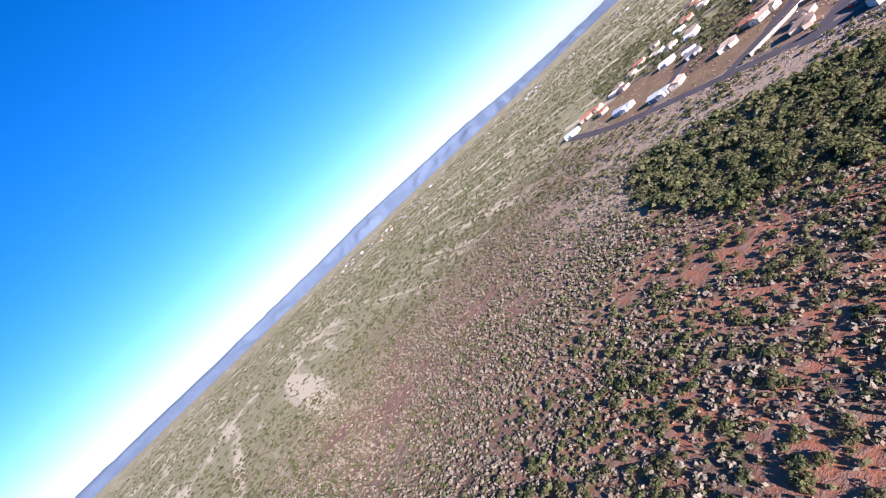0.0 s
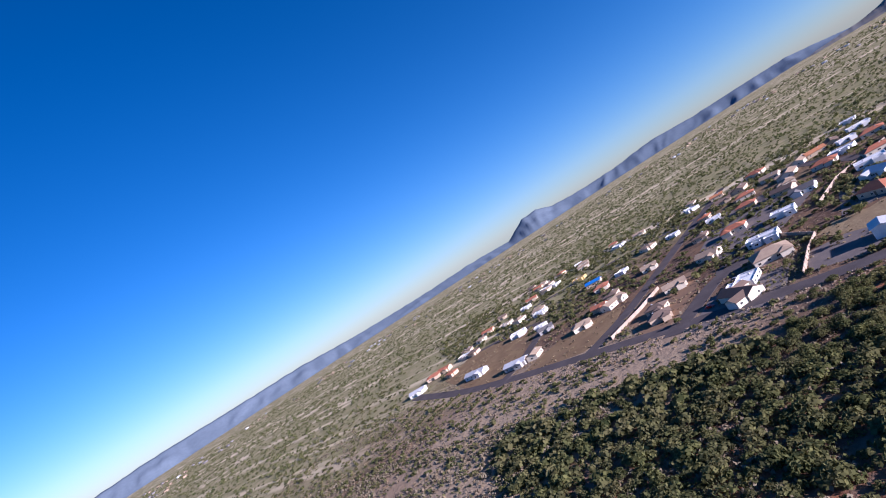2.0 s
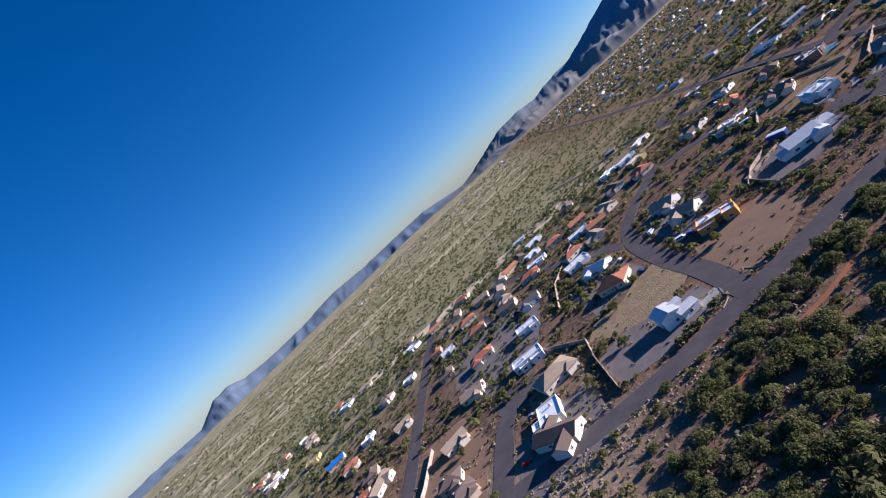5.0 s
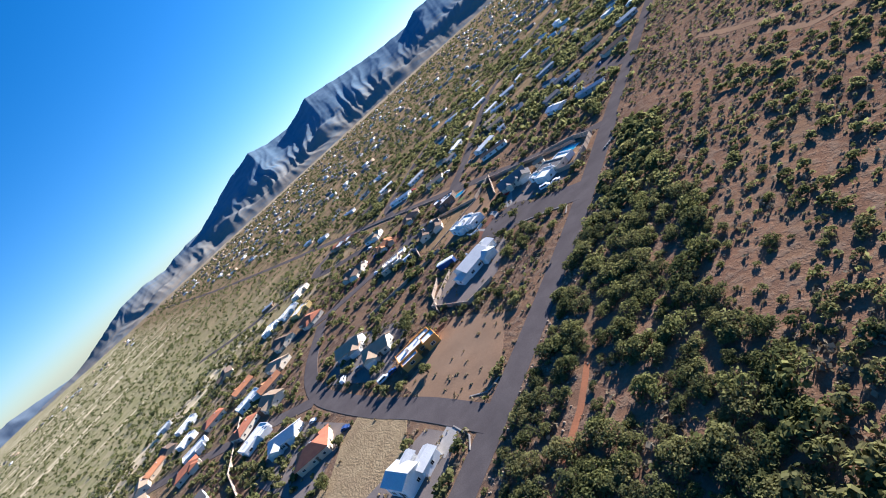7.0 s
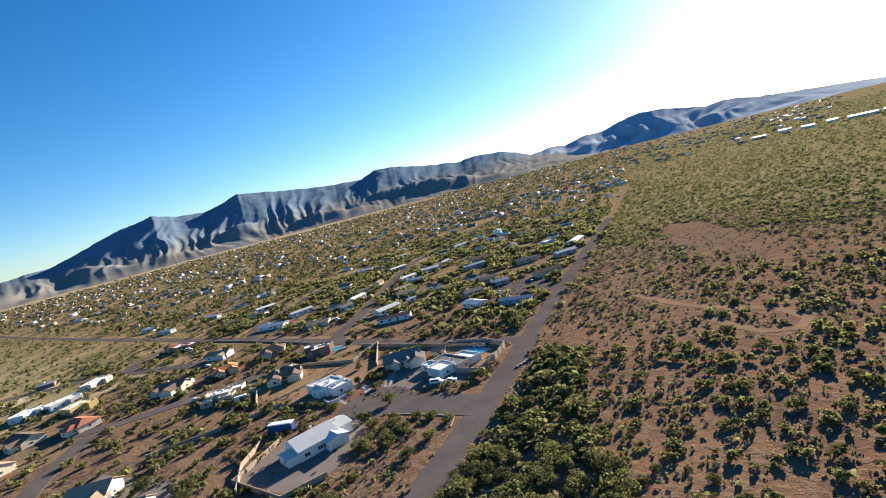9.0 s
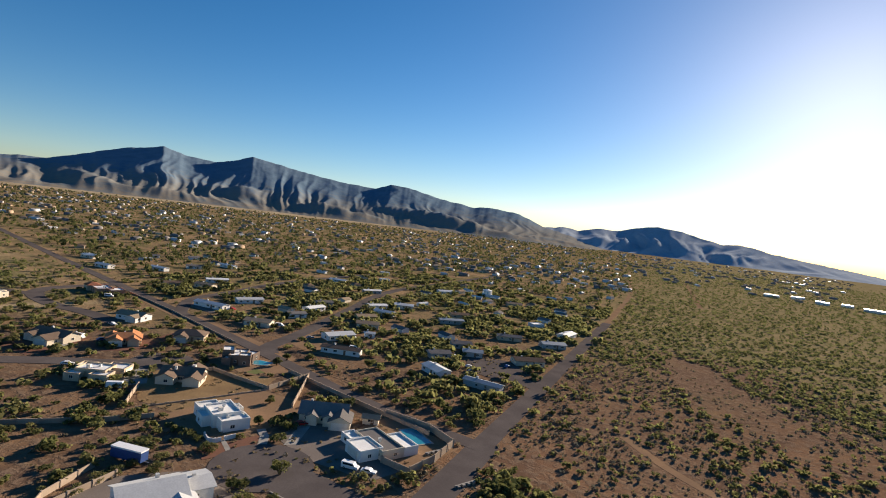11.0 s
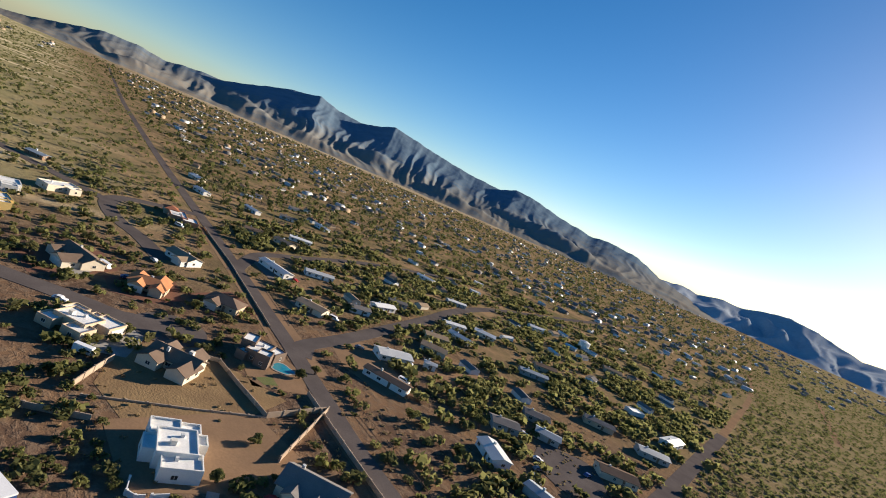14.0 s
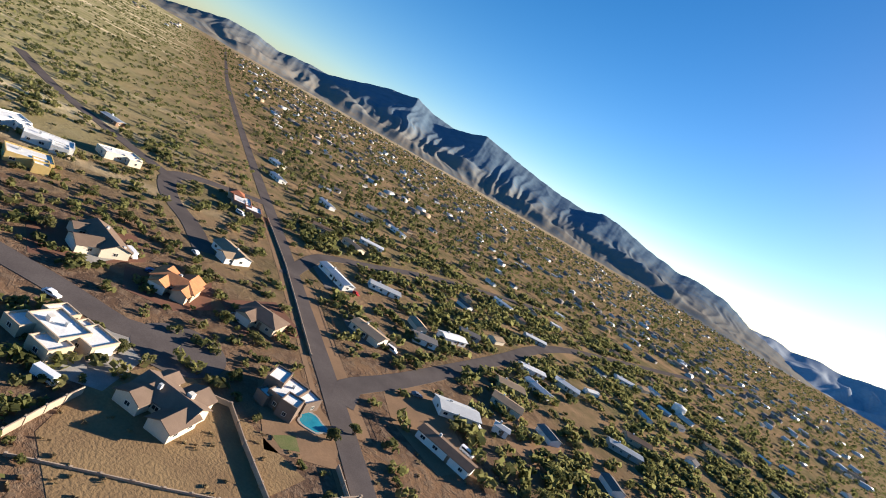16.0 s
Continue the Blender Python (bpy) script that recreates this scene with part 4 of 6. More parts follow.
house("tan house with a red-brown hip roof", -129.1, -95.9, -91, [(0, 0, 0, 16, 10, 3.0, "hip", 22), (4, 5, 90, 6, 6, 3, "hip", 22)], "cream_stucco", "red_tile")
house("house with a brick-red hip roof", -182, -94.2, -92, [(0, 0, 0, 14, 9, 3.0, "hip", 22)], "tan_stucco", "red_tile")

house("small cream garden shed with a tan roof", -57.2, 126.7, 33, [(0, 0, 0, 5.5, 4, 2.2, "gable", 20)], "cream_stucco", "tan_shingle", (), "shed")

# houses further along the streets
PLAIN = {"g": "gable", "h": "hip", "f": "flat"}


def plain_house(label, x, y, ang, L, W, kind, wall, roof, h=3.0, pitch=20, wing=True, category="house"):
    if y < -110:
        L, W = L * 0.8, W * 0.8
    blocks = [(0, 0, 0, L, W, h, PLAIN[kind], pitch)]
    if wing:
        blocks.append((L * 0.22, -W * 0.5, 90, W * 0.7, L * 0.36, h - 0.15, PLAIN[kind], pitch))
    return house(label, x, y, ang, blocks, wall, roof, [("vent", -L * 0.2, W * 0.12, h + (0.9 if kind != "f" else -0.2), 0)], category)


plain_house("long cream house with a tan gable roof", -84.4, -163.9, 161, 24, 11, "g", "cream_stucco", "tan_shingle")
plain_house("cream house with a tan hip roof", -62.9, -177.8, 124, 17, 11, "h", "cream_stucco", "tan_shingle")
plain_house("brown-roofed house at the street corner", -21.5, -116.2, 112, 15, 11, "h", "tan_stucco", "brown_shingle")
plain_house("tan house with gabled tile roof", -62, -118.1, 109, 17, 11, "g", "cream_stucco", "tan_shingle")
plain_house("white flat-roofed adobe house", -118.5, -261.6, 112, 18, 12, "f", "white_stucco", "white_roof", 3.6)
plain_house("grey-roofed house beside the side street", -94.2, -221.5, 120, 15, 10, "g", "grey_stucco", "grey_shingle")
plain_house("long grey house beside the road", -41, -216.8, 95, 22, 11, "g", "grey_stucco", "metal_roof")
plain_house("long white house at the end of the street", -58.1, -264.5, 91, 24, 11, "g", "white_stucco", "metal_roof")
plain_house("cream house with a pale roof", -266.9, -310, 78, 24, 12, "f", "cream_stucco", "white_roof")
plain_house("yellow stucco house with a flat roof", -225.9, -250.8, 94, 18, 11, "f", "yellow_stucco", "tan_shingle")
plain_house("house under a bright blue tarpaulin", -173.2, -213.4, 101, 18, 10, "g", "tan_stucco", "blue_tarp", wing=False)
plain_house("white house among trees", -301.5, -234.5, 71, 20, 10, "f", "white_stucco", "white_roof")
plain_house("cream house with a tan roof", -210.5, -175.9, 67, 18, 11, "h", "cream_stucco", "tan_shingle")
plain_house("white adobe house with flat roofs", -193.6, -118.7, 99, 15, 11, "f", "white_stucco", "white_roof")
plain_house("white house at the edge of the plain", -77.4, -347, 115, 20, 11, "g", "white_stucco", "metal_roof")
plain_house("pink-tiled stucco house on the plain", -105.3, -351.9, 127, 18, 11, "h", "tan_stucco", "red_tile")
plain_house("cream house on a bare lot", -129.8, -330.1, 89, 20, 12, "f", "cream_stucco", "white_roof")
plain_house("cream house on a bare lot", -181.2, -314.6, 98, 18, 11, "f", "cream_stucco", "tan_shingle")
plain_house("white house with flat roofs", -160.3, -261.9, 97, 17, 11, "f", "white_stucco", "white_roof")
plain_house("long white house among scrub", -293.8, -155.6, 42, 22, 11, "f", "white_stucco", "white_roof")
plain_house("tan house with a red tile roof", -142.4, -194.3, 110, 16, 11, "h", "cream_stucco", "red_tile")
plain_house("tan house with a tile roof", -134.1, -153.1, 107, 15, 10, "g", "cream_stucco", "tan_shingle")
plain_house("brown-tiled house on the loop street", -202.9, 52.3, 5, 20, 11, "h", "cream_stucco", "red_tile")
plain_house("brown-tiled house on the loop street", -219.5, 36.7, 5, 20, 11, "g", "cream_stucco", "brown_shingle")
plain_house("white adobe house with flat roofs", -276.4, 54.2, 124, 15, 10, "f", "white_stucco", "white_roof", 3.6)
plain_house("long white adobe house", -267.1, 68.6, 94, 18, 10, "f", "white_stucco", "white_roof", 3.8)
plain_house("yellow adobe house with white roofs", -240.2, 65.6, 101, 15, 11, "f", "yellow_stucco", "white_roof", 3.8)
plain_house("low cream adobe house", -286.6, 92.3, 118, 18, 9, "f", "cream_stucco", "white_roof", 3.4)
plain_house("open shed with a blue metal roof", -349.1, 88.5, 45, 12, 7, "g", "wood", "blue_roof", 2.6, 10, False, "shed")

for n, (x, y) in enumerate(((-246.9, -83.3), (-196.5, -46.7), (-263.5, -41.6), (-256.3, -52.6), (-303.8, -99.7), (-266.1, -108.2), (-287.2, -130.9), (-275.9, -24.1), (-287.3, 15.9), (-220.2, 2.8), (-140.4, -25.1), (-192.8, 17.9), (-178.4, 4.3), (-191.7, -5.9), (-158, -4.8), (-162.8, -21.1), (-211.5, -36.5), (-224.3, -69.2), (-221.8, -99.4), (-246.2, -118.9), (-252.4, -62.4), (-224.4, -18.8))):
    wall, roof, kind, label = (("cream_stucco", "tan_shingle", "g", "cream stucco house with a tan roof"), ("tan_stucco", "brown_shingle", "g", "tan stucco house with a brown roof"), ("white_stucco", "white_roof", "f", "white adobe house with flat roofs"),
                               ("cream_stucco", "red_tile", "h", "cream house with a red tile hip roof"), ("tan_stucco", "orange_tile", "g", "tan house with an orange tile roof"))[(n * 3 + n // 4) % 5]
    plain_house(label, x, y, (-100, 75, -15)[n % 3] + 9 * (n % 4), 15 + n % 3 * 1.5, 10, kind, wall, roof, 3.3 if kind == "f" else 3.0)

# the rest of the southern subdivision
for n, (x, y) in enumerate(((-94, -105.3), (-24, -77.2), (-305.3, -279.6), (-295.7, -337.1), (-283.6, -315.5), (-172.6, -270.6), (-86.6, -174.3), (-105, -171.3), (-306.2, -212.7), (-210.4, -154.3), (-151.8, -119.6), (-282.2, -269.9), (-263.7, -296.8), (-254.7, -303.3), (-243.2, -317.6), (-215.7, -310.2), (-170.4, -291.1), (-187.7, -342.3), (-126.3, -317.4), (-45.3, -205), (-113.4, -344.3), (-35.1, -121.1))):
    wall, roof, kind, label = (("cream_stucco", "tan_shingle", "g", "cream stucco house with tan gables"), ("cream_stucco", "tan_shingle", "h", "cream house with a tan hip roof"), ("tan_stucco", "brown_shingle", "h", "tan stucco house with a brown roof"),
                               ("white_stucco", "white_roof", "f", "white adobe house with flat roofs"), ("tan_stucco", "red_tile", "g", "tan house with a red tile roof"))[(n * 3 + n // 5) % 5]
    plain_house(label, x, y, (80, -12, 100)[n % 3] + 7 * (n % 4), 14 + n % 3 * 1.5, 10, kind, wall, roof)

# smaller homes between them
for n, (x, y) in enumerate(((-326, -162), (-214, -128), (-211, -101), (-298, -90), (-194, -69), (-169, -57), (-172, -78), (-210, -153), (-221, -184), (-327, -250), (-164, -184), (-323, -362), (-232, -326), (-166, -267), (-320, -293), (-226, -253), (-73, -274), (-128, -265), (-110, -235), (-145, -338), (-164, -335), (-89, -315), (-101, -344), (-226, -348), (-311, -338), (-316, -314), (-245, -33), (-214, -21), (-296, 12), (-284, -12), (-328, -29))):
    if any(math.hypot(x - hx, y - hy) < r + 10 for hx, hy, r in HOUSES):
        continue
    wall, roof, kind, label = (("cream_stucco", "tan_shingle", "h", "small cream house with a tan hip roof"), ("tan_stucco", "brown_shingle", "g", "small tan house with a brown gable roof"),
                               ("white_stucco", "white_roof", "f", "small white flat-roofed house"), ("tan_stucco", "red_tile", "h", "small tan house with a red tile roof"))[n * 3 % 4]
    plain_house(label, x, y, (84, -8, 100)[n % 3] + 6 * (n % 5), 13, 9, kind, wall, roof)

# mobile homes
for label, x, y, ang, L, W, wall, roof in (
        ("long white mobile home with a white roof", -230.1, 180.2, 15, 23, 7, "white_stucco", "metal_roof"),
        ("cream double-wide home with a tan roof", -182.1, 177.1, 33, 15, 9, "cream_stucco", "tan_shingle"),
        ("long mobile home with a dark roof", -120.9, 176.4, 29, 20, 6.5, "white_stucco", "brown_shingle"),
        ("white metal-roofed home beside the lane", -141.8, 194.5, 76, 17, 9, "white_stucco", "metal_roof"),
        ("white mobile home with a pale metal roof", -235.8, 209.1, 73, 18, 7, "white_stucco", "metal_roof"),
        ("small grey-roofed home among trees", -190.8, 208.3, 76, 12, 7, "white_stucco", "grey_shingle"),
        ("white-walled home with a pale roof", -201.4, 231.4, 95, 16, 7, "white_stucco", "white_roof"),
        ("white gabled building with a pale metal roof", -77.2, 189.5, -22, 14, 8, "white_stucco", "metal_roof"),
        ("low mobile home with a blue metal roof", -53.8, 189.7, 7, 18, 5.5, "grey_stucco", "blue_roof"),
        ("grey-roofed home among trees", -92.9, 213.3, 56, 12, 8, "grey_stucco", "grey_shingle"),
        ("small grey home among trees", -98, 240.9, 45, 12, 8, "grey_stucco", "grey_shingle"),
        ("blue-grey home beside the circle", -84.7, 231.3, 34, 11, 7, "grey_stucco", "blue_roof"),
        ("mobile home with a dark roof", -92.7, 285.7, 39, 16, 7, "tan_stucco", "grey_shingle"),
        ("tan home with a brown roof", -60.3, 243.6, 48, 17, 9, "cream_stucco", "brown_shingle"),
        ("blue-roofed home beside the road", -68.7, 294, 46, 16, 8, "grey_stucco", "blue_roof"),
        ("white home beside the road", -75.3, 332.6, 93, 20, 8, "white_stucco", "metal_roof"),
        ("low mobile home with a blue-grey roof", -138.1, 291.2, 53, 18, 6, "grey_stucco", "blue_roof"),
        ("cream home with a tan roof", -153.9, 229.2, 42, 14, 9, "cream_stucco", "tan_shingle"),
        ("cream house with a tan roof", -169.5, 243.9, 65, 14, 8, "yellow_stucco", "tan_shingle"),
        ("white mobile home beside the long road", -385.9, 189.4, 16, 15, 7, "white_stucco", "metal_roof"),
        ("cream home beside the long road", -440.5, 201.7, 22, 14, 9, "cream_stucco", "white_roof"),
        ("brown-roofed home in a dirt lot", -301.4, 196.6, 73, 14, 8, "tan_stucco", "brown_shingle"),
        ("white mobile home in a dirt lot", -370.9, 222.6, 15, 17, 6, "white_stucco", "white_roof"),
        ("grey-roofed mobile home in a lot", -379.2, 257.3, 66, 16, 7, "white_stucco", "grey_shingle"),
        ("tan home in a dirt lot", -290.7, 213.1, 22, 15, 8, "cream_stucco", "tan_shingle"),
        ("white mobile home with a bright roof", -310.2, 234, 69, 17, 6, "white_stucco", "white_roof"),
        ("white mobile home with a bright roof", -383, 291.7, 13, 17, 6, "white_stucco", "white_roof"),
        ("small white shed beside a home", -136.1, 211.3, 46, 6, 4, "white_stucco", "metal_roof"),
        ("tan home with a brown roof", -147.8, 315.6, 55, 15, 8, "tan_stucco", "brown_shingle"),
        ("cream home with a pale roof", -186.3, 302.1, 39, 15, 8, "cream_stucco", "white_roof"),
        ("grey mobile home with a white roof", -241.7, 328.6, 68, 17, 6, "grey_stucco", "white_roof"),
        ("white mobile home with a bright roof", -294.5, 342.6, 22, 17, 6, "white_stucco", "white_roof"),
        ("tan home with a tan roof", -156.8, 416, 43, 15, 8, "tan_stucco", "tan_shingle"),
        ("white home with a bright metal roof", -221.6, 405.3, 61, 16, 8, "white_stucco", "metal_roof"),
        ("small grey home beside the lane", -213.5, 250.8, 68, 12, 7, "grey_stucco", "grey_shingle"),
        ("white mobile home beside the lane", -193, 280.3, 70, 16, 6, "white_stucco", "white_roof"),
        ("mobile home with a pale roof", -174.3, 267.6, 15, 15, 7, "white_stucco", "metal_roof")):
    plain_house(label, x, y, ang, L, W, "g", wall, roof, 2.8, 14, False, "mobile home")

# long pale sheds under the far end of the range
for az, far, ang, L in ((-0.3, 1130, -8, 26), (1.5, 1180, -10, 16), (3.5, 1140, -10, 22), (5.2, 1165, -12, 18), (7.4, 1135, -12, 46), (9.4, 1150, -12, 30)):
    plain_house("long white metal-roofed warehouse in haze", far * math.sin(radians(az)), far * math.cos(radians(az)), ang, L, 16, "g", "white_stucco", "metal_roof", 5, 6, False, "warehouse")

# far homes, built once and set about
rng = random.Random(11)
PROTOS = []
for n, (L, W, h, kind, wall, roof) in enumerate(((12, 8, 3, "gable", "cream_stucco", "tan_shingle"), (14, 5, 2.7, "gable", "white_stucco", "metal_roof"), (11, 9, 3, "hip", "tan_stucco", "brown_shingle"),
                                                 (13, 9, 3.2, "flat", "white_stucco", "white_roof"), (12, 6, 2.7, "gable", "grey_stucco", "white_roof"), (12, 8, 3, "gable", "white_stucco", "grey_shingle"))):
    root = tagged(new("house"), "distant low house among trees", "house", "far houses of the town")
    block(root, 0, 0, 0, L, W, h, kind, wall, roof, 18, False)
    PROTOS.append(root)


def near_road(x, y, slack):
    for line, half in ROADS:
        for (ax, ay), (bx, by) in zip(line, line[1:]):
            if min(ax, bx) - 30 > x or max(ax, bx) + 30 < x or min(ay, by) - 30 > y or max(ay, by) + 30 < y:
                continue
            dx, dy = bx - ax, by - ay
            t = max(0.0, min(1.0, ((x - ax) * dx + (y - ay) * dy) / (dx * dx + dy * dy + 1e-9)))
            if math.hypot(x - ax - t * dx, y - ay - t * dy) < half + slack:
                return True
    return False


def near_house(x, y, slack):
    return any(abs(x - hx) < 40 and abs(y - hy) < 40 and math.hypot(x - hx, y - hy) < r + slack for hx, hy, r in HOUSES)


used = [False] * len(PROTOS)
placed = 0
while placed < 232:
    far = 230 + 1100 * rng.random() ** 0.85
    az = radians(rng.uniform(-74, -9))
    x, y = far * math.sin(az), far * math.cos(az)
    beyond = y - (139 - 0.1 * x)
    if beyond < 25 or x > road_x(y) - 16 or near_road(x, y, 8) or near_house(x, y, 9):
        continue
    k = rng.choice((0, 0, 1, 2, 2, 3, 4, 5, 5, 5))
    m = pose(x, y, ground_height(x, y) + 0.03, 0, 0, rng.choice((6, 96, 62, -12)) + rng.uniform(-12, 12)) @ Matrix.Diagonal((0.85, 0.85, 0.85, 1))
    if used[k]:
        copy_thing(PROTOS[k], m)
    else:
        PROTOS[k].matrix_basis, used[k] = m, True
    HOUSES.append((x, y, 9))
    placed += 1

# the rest of the town, too far to pick apart
for name, wall, count, seed in (("far_town", "metal_roof", 450, 3), ("far_town", "tan_shingle", 900, 4), ("far_town", "grey_shingle", 800, 5)):
    r2 = np.random.default_rng(seed)
    V, Q = [], []
    for _ in range(count):
        far = 650 + 2700 * r2.random() ** 0.9
        az = math.radians(r2.uniform(-84, 4) if r2.random() < 0.85 else r2.uniform(-175, -86))
        if az < -1.4 and far < 1500:
            far = 1500 + far * 0.5
        x, y = far * math.sin(az), far * math.cos(az)
        if far > 2450 and az < -0.6 or y < 165 - 0.12 * x and az > -1.45 or (x > road_x(y) and far < 1100):
            continue
        L, W, h, a = r2.uniform(8, 15), r2.uniform(5, 8), r2.uniform(2.4, 3.4), r2.uniform(0, 3.1)
        g = ground_height(x, y)
        c, s = math.cos(a), math.sin(a)
        b = len(V)
        for u, v, z in ((-L, -W, -1), (L, -W, -1), (L, W, -1), (-L, W, -1), (-L, -W, h), (L, -W, h), (L, W, h), (-L, W, h), (-L, 0, h + 1.3), (L, 0, h + 1.3)):
            u, v = u / 2, v / 2
            V.append((x + u * c - v * s, y + u * s + v * c, g + z))
        Q += [(b, b + 1, b + 5, b + 4), (b + 2, b + 3, b + 7, b + 6), (b + 4, b + 5, b + 9, b + 8), (b + 6, b + 7, b + 8, b + 9), (b + 1, b + 2, b + 6, b + 5), (b + 3, b, b + 4, b + 7)]
    tagged(new(name, from_arrays(name, V, Q, wall)), "distant town houses scattered to the mountain foot", "town", kind="stuff")

# ---- walls and fences ----
def yard_wall(label, points, h=1.7, t=0.22, material="block_wall", cap=True):
    root = tagged(new("yard_wall"), label, "wall")
    root.matrix_basis = pose(points[0][0], points[0][1], 0.0)
    ox, oy = points[0]
    for (ax, ay), (bx, by) in zip(points, points[1:]):
        d = math.hypot(bx - ax, by - ay)
        n = max(1, round(d / 5.0))
        turn = math.degrees(math.atan2(by - ay, bx - ax))
        for i in range(n):
            u = d / n
            x, y = ax - ox + (bx - ax) * i / n, ay - oy + (by - ay) * i / n
            p = part("panel", box(0, -t / 2, -0.3, u - 0.02, t / 2, h), material, root)
            p.matrix_basis = pose(x, y, 0, 0, 0, turn)
            q = part("pillar", box(-0.22, -0.22, -0.3, 0.22, 0.22, h + 0.12), material, root)
            q.matrix_basis = pose(x, y, 0, 0, 0, turn)
    return root


yard_wall("tan block wall beside an adobe house", [(-110.6, 78.7), (-117.5, 83.7), (-124, 88.9)])
yard_wall("low block wall across a dry lot", [(-130, 110.5), (-126.9, 117), (-115, 118), (-98.7, 120)], 1.3)
yard_wall("low block wall along a dry lot", [(-107, 80), (-104.3, 92.7), (-102.1, 102.1), (-98.7, 120)], 0.5)
yard_wall("block wall beside a gabled house", [(-81.1, 115.8), (-101.9, 140.5), (-98.7, 120)])
yard_wall("tall block wall round a yard", [(-28.1, 109.3), (-28, 119.9), (-30.3, 132.6), (-41.7, 136.5), (-58.7, 135.2)], 2.2)
yard_wall("block wall of a walled yard", [(-37.2, 108.9), (-28.4, 109.2)], 1.8)
yard_wall("block wall on a property line", [(-35.1, -53.8), (-6.9, -55)], 1.8)
yard_wall("block wall on a property line", [(-75, -67), (-52.3, -51.6), (-35.1, -53.8)], 1.6)
yard_wall("cream wall between street yards", [(-183.7, -15.6), (-139.7, -41.6), (-103.7, -49.5)], 1.8)
yard_wall("long wall along the road", [(-20.2, -142.1), (-49.1, -135.2), (-75.6, -131.6)], 1.8)
yard_wall("block wall behind houses", [(-59.4, 34.7), (-71.5, 44.8), (-78.3, 57.3)], 1.5)
yard_wall("block wall of a rear yard", [(-71.3, 58.8), (-65.2, 37.7), (-42.1, 35.6), (-37.4, 46.8)], 1.5)
yard_wall("block wall of a rear yard", [(-120.3, 41.2), (-102.2, 69.5), (-97.7, 80.5)], 1.4)
yard_wall("tan wall along a street", [(-157.6, 146.2), (-189.2, 150.4), (-227, 155.4), (-284.8, 160.2)], 0.7)
yard_wall("white garden wall round a porch court", [(-78.3, 84), (-74.9, 82.8), (-73.3, 83.9), (-73.1, 85.6)], 1.2, 0.2, "white_stucco")
yard_wall("white garden wall round a porch court", [(-73, 86.6), (-72.7, 89.6)], 1.2, 0.2, "white_stucco")
yard_wall("wall along the long road", [(-39.6, 133.2), (-81.3, 136), (-111, 138.5)], 1.4)


def fence(label, points, gap=3.5, h=1.2):
    root = tagged(new("fence"), label, "fence")
    ox, oy = points[0]
    root.matrix_basis = pose(ox, oy, 0)
    bm = box(-0.07, -0.07, -0.3, 0.07, 0.07, h)
    me = small_mesh("post", bm, "wood")
    for (ax, ay), (bx, by) in zip(points, points[1:]):
        d = math.hypot(bx - ax, by - ay)
        n = max(1, round(d / gap))
        turn = math.degrees(math.atan2(by - ay, bx - ax))
        for i in range(n):
            share("post", me, root, pose(ax - ox + (bx - ax) * i / n, ay - oy + (by - ay) * i / n, 0))
        for z in (0.5, 1.0):
            r = part("rail", box(0, -0.03, z, d, 0.03, z + 0.08), "wood", root)
            r.matrix_basis = pose(ax - ox, ay - oy, 0, 0, 0, turn)
    return root


fence("weathered wooden fence along the mobile homes", [(-123.1, 156.8), (-135.5, 158)])
fence("weathered wooden fence along the road", [(-161.3, 159.6), (-215.6, 167.1)])
fence("weathered wooden fence along the road", [(-111.1, 153.4), (-64.8, 150.3), (-40.5, 148.9)])


# ---- vehicles ----
def wheel_meshes():
    tyre, rim = bmesh.new(), bmesh.new()
    bmesh.ops.create_cone(tyre, cap_ends=True, segments=16, radius1=0.34, radius2=0.34, depth=0.22, matrix=pose(0, 0, 0, 90))
    bmesh.ops.create_cone(rim, cap_ends=True, segments=12, radius1=0.2, radius2=0.2, depth=0.24, matrix=pose(0, 0, 0, 90))
    return small_mesh("wheel", tyre, "rubber"), small_mesh("rim", rim, "chrome")


TYRE, RIM = wheel_meshes()


def vehicle(name, label, x, y, turn, L, W, profile, glass, paint):
    """A car from its side outline and the outline of its windows, (along, up) in metres."""
    size = 0.7 if name == "motorhome" else 0.88
    root = tagged(new(name), label, "vehicle", "parked vehicles")
    root.matrix_basis = pose(x, y, 0.1, 0, 0, turn) @ Matrix.Diagonal((size, size, size, 1))
    bm = bmesh.new()
    prism(bm, profile, 1, -W / 2, W / 2)
    bmesh.ops.bevel(bm, geom=bm.edges[:], offset=0.07, segments=1, affect="EDGES")
    part("body", bm, paint, root)
    bm = bmesh.new()
    prism(bm, glass, 1, -W / 2 - 0.02, W / 2 + 0.02)
    part("window", bm, "glass", root)
    for sx in (-0.31, 0.31):
        for sy in (-1, 1):
            w = share("wheel", TYRE, root, pose(sx * L, sy * (W / 2 - 0.08), 0.34))
            share("rim", RIM, w, Matrix())
    part("bumper", box(-L / 2 - 0.05, -W / 2 + 0.1, 0.35, -L / 2 + 0.1, W / 2 - 0.1, 0.6), "car_grey", root)
    part("headlight", box(L / 2 - 0.12, -W / 2 + 0.15, 0.62, L / 2 + 0.03, -W / 2 + 0.5, 0.78), "trim", root)
    part("headlight", box(L / 2 - 0.12, W / 2 - 0.5, 0.62, L / 2 + 0.03, W / 2 - 0.15, 0.78), "trim", root)
    return root


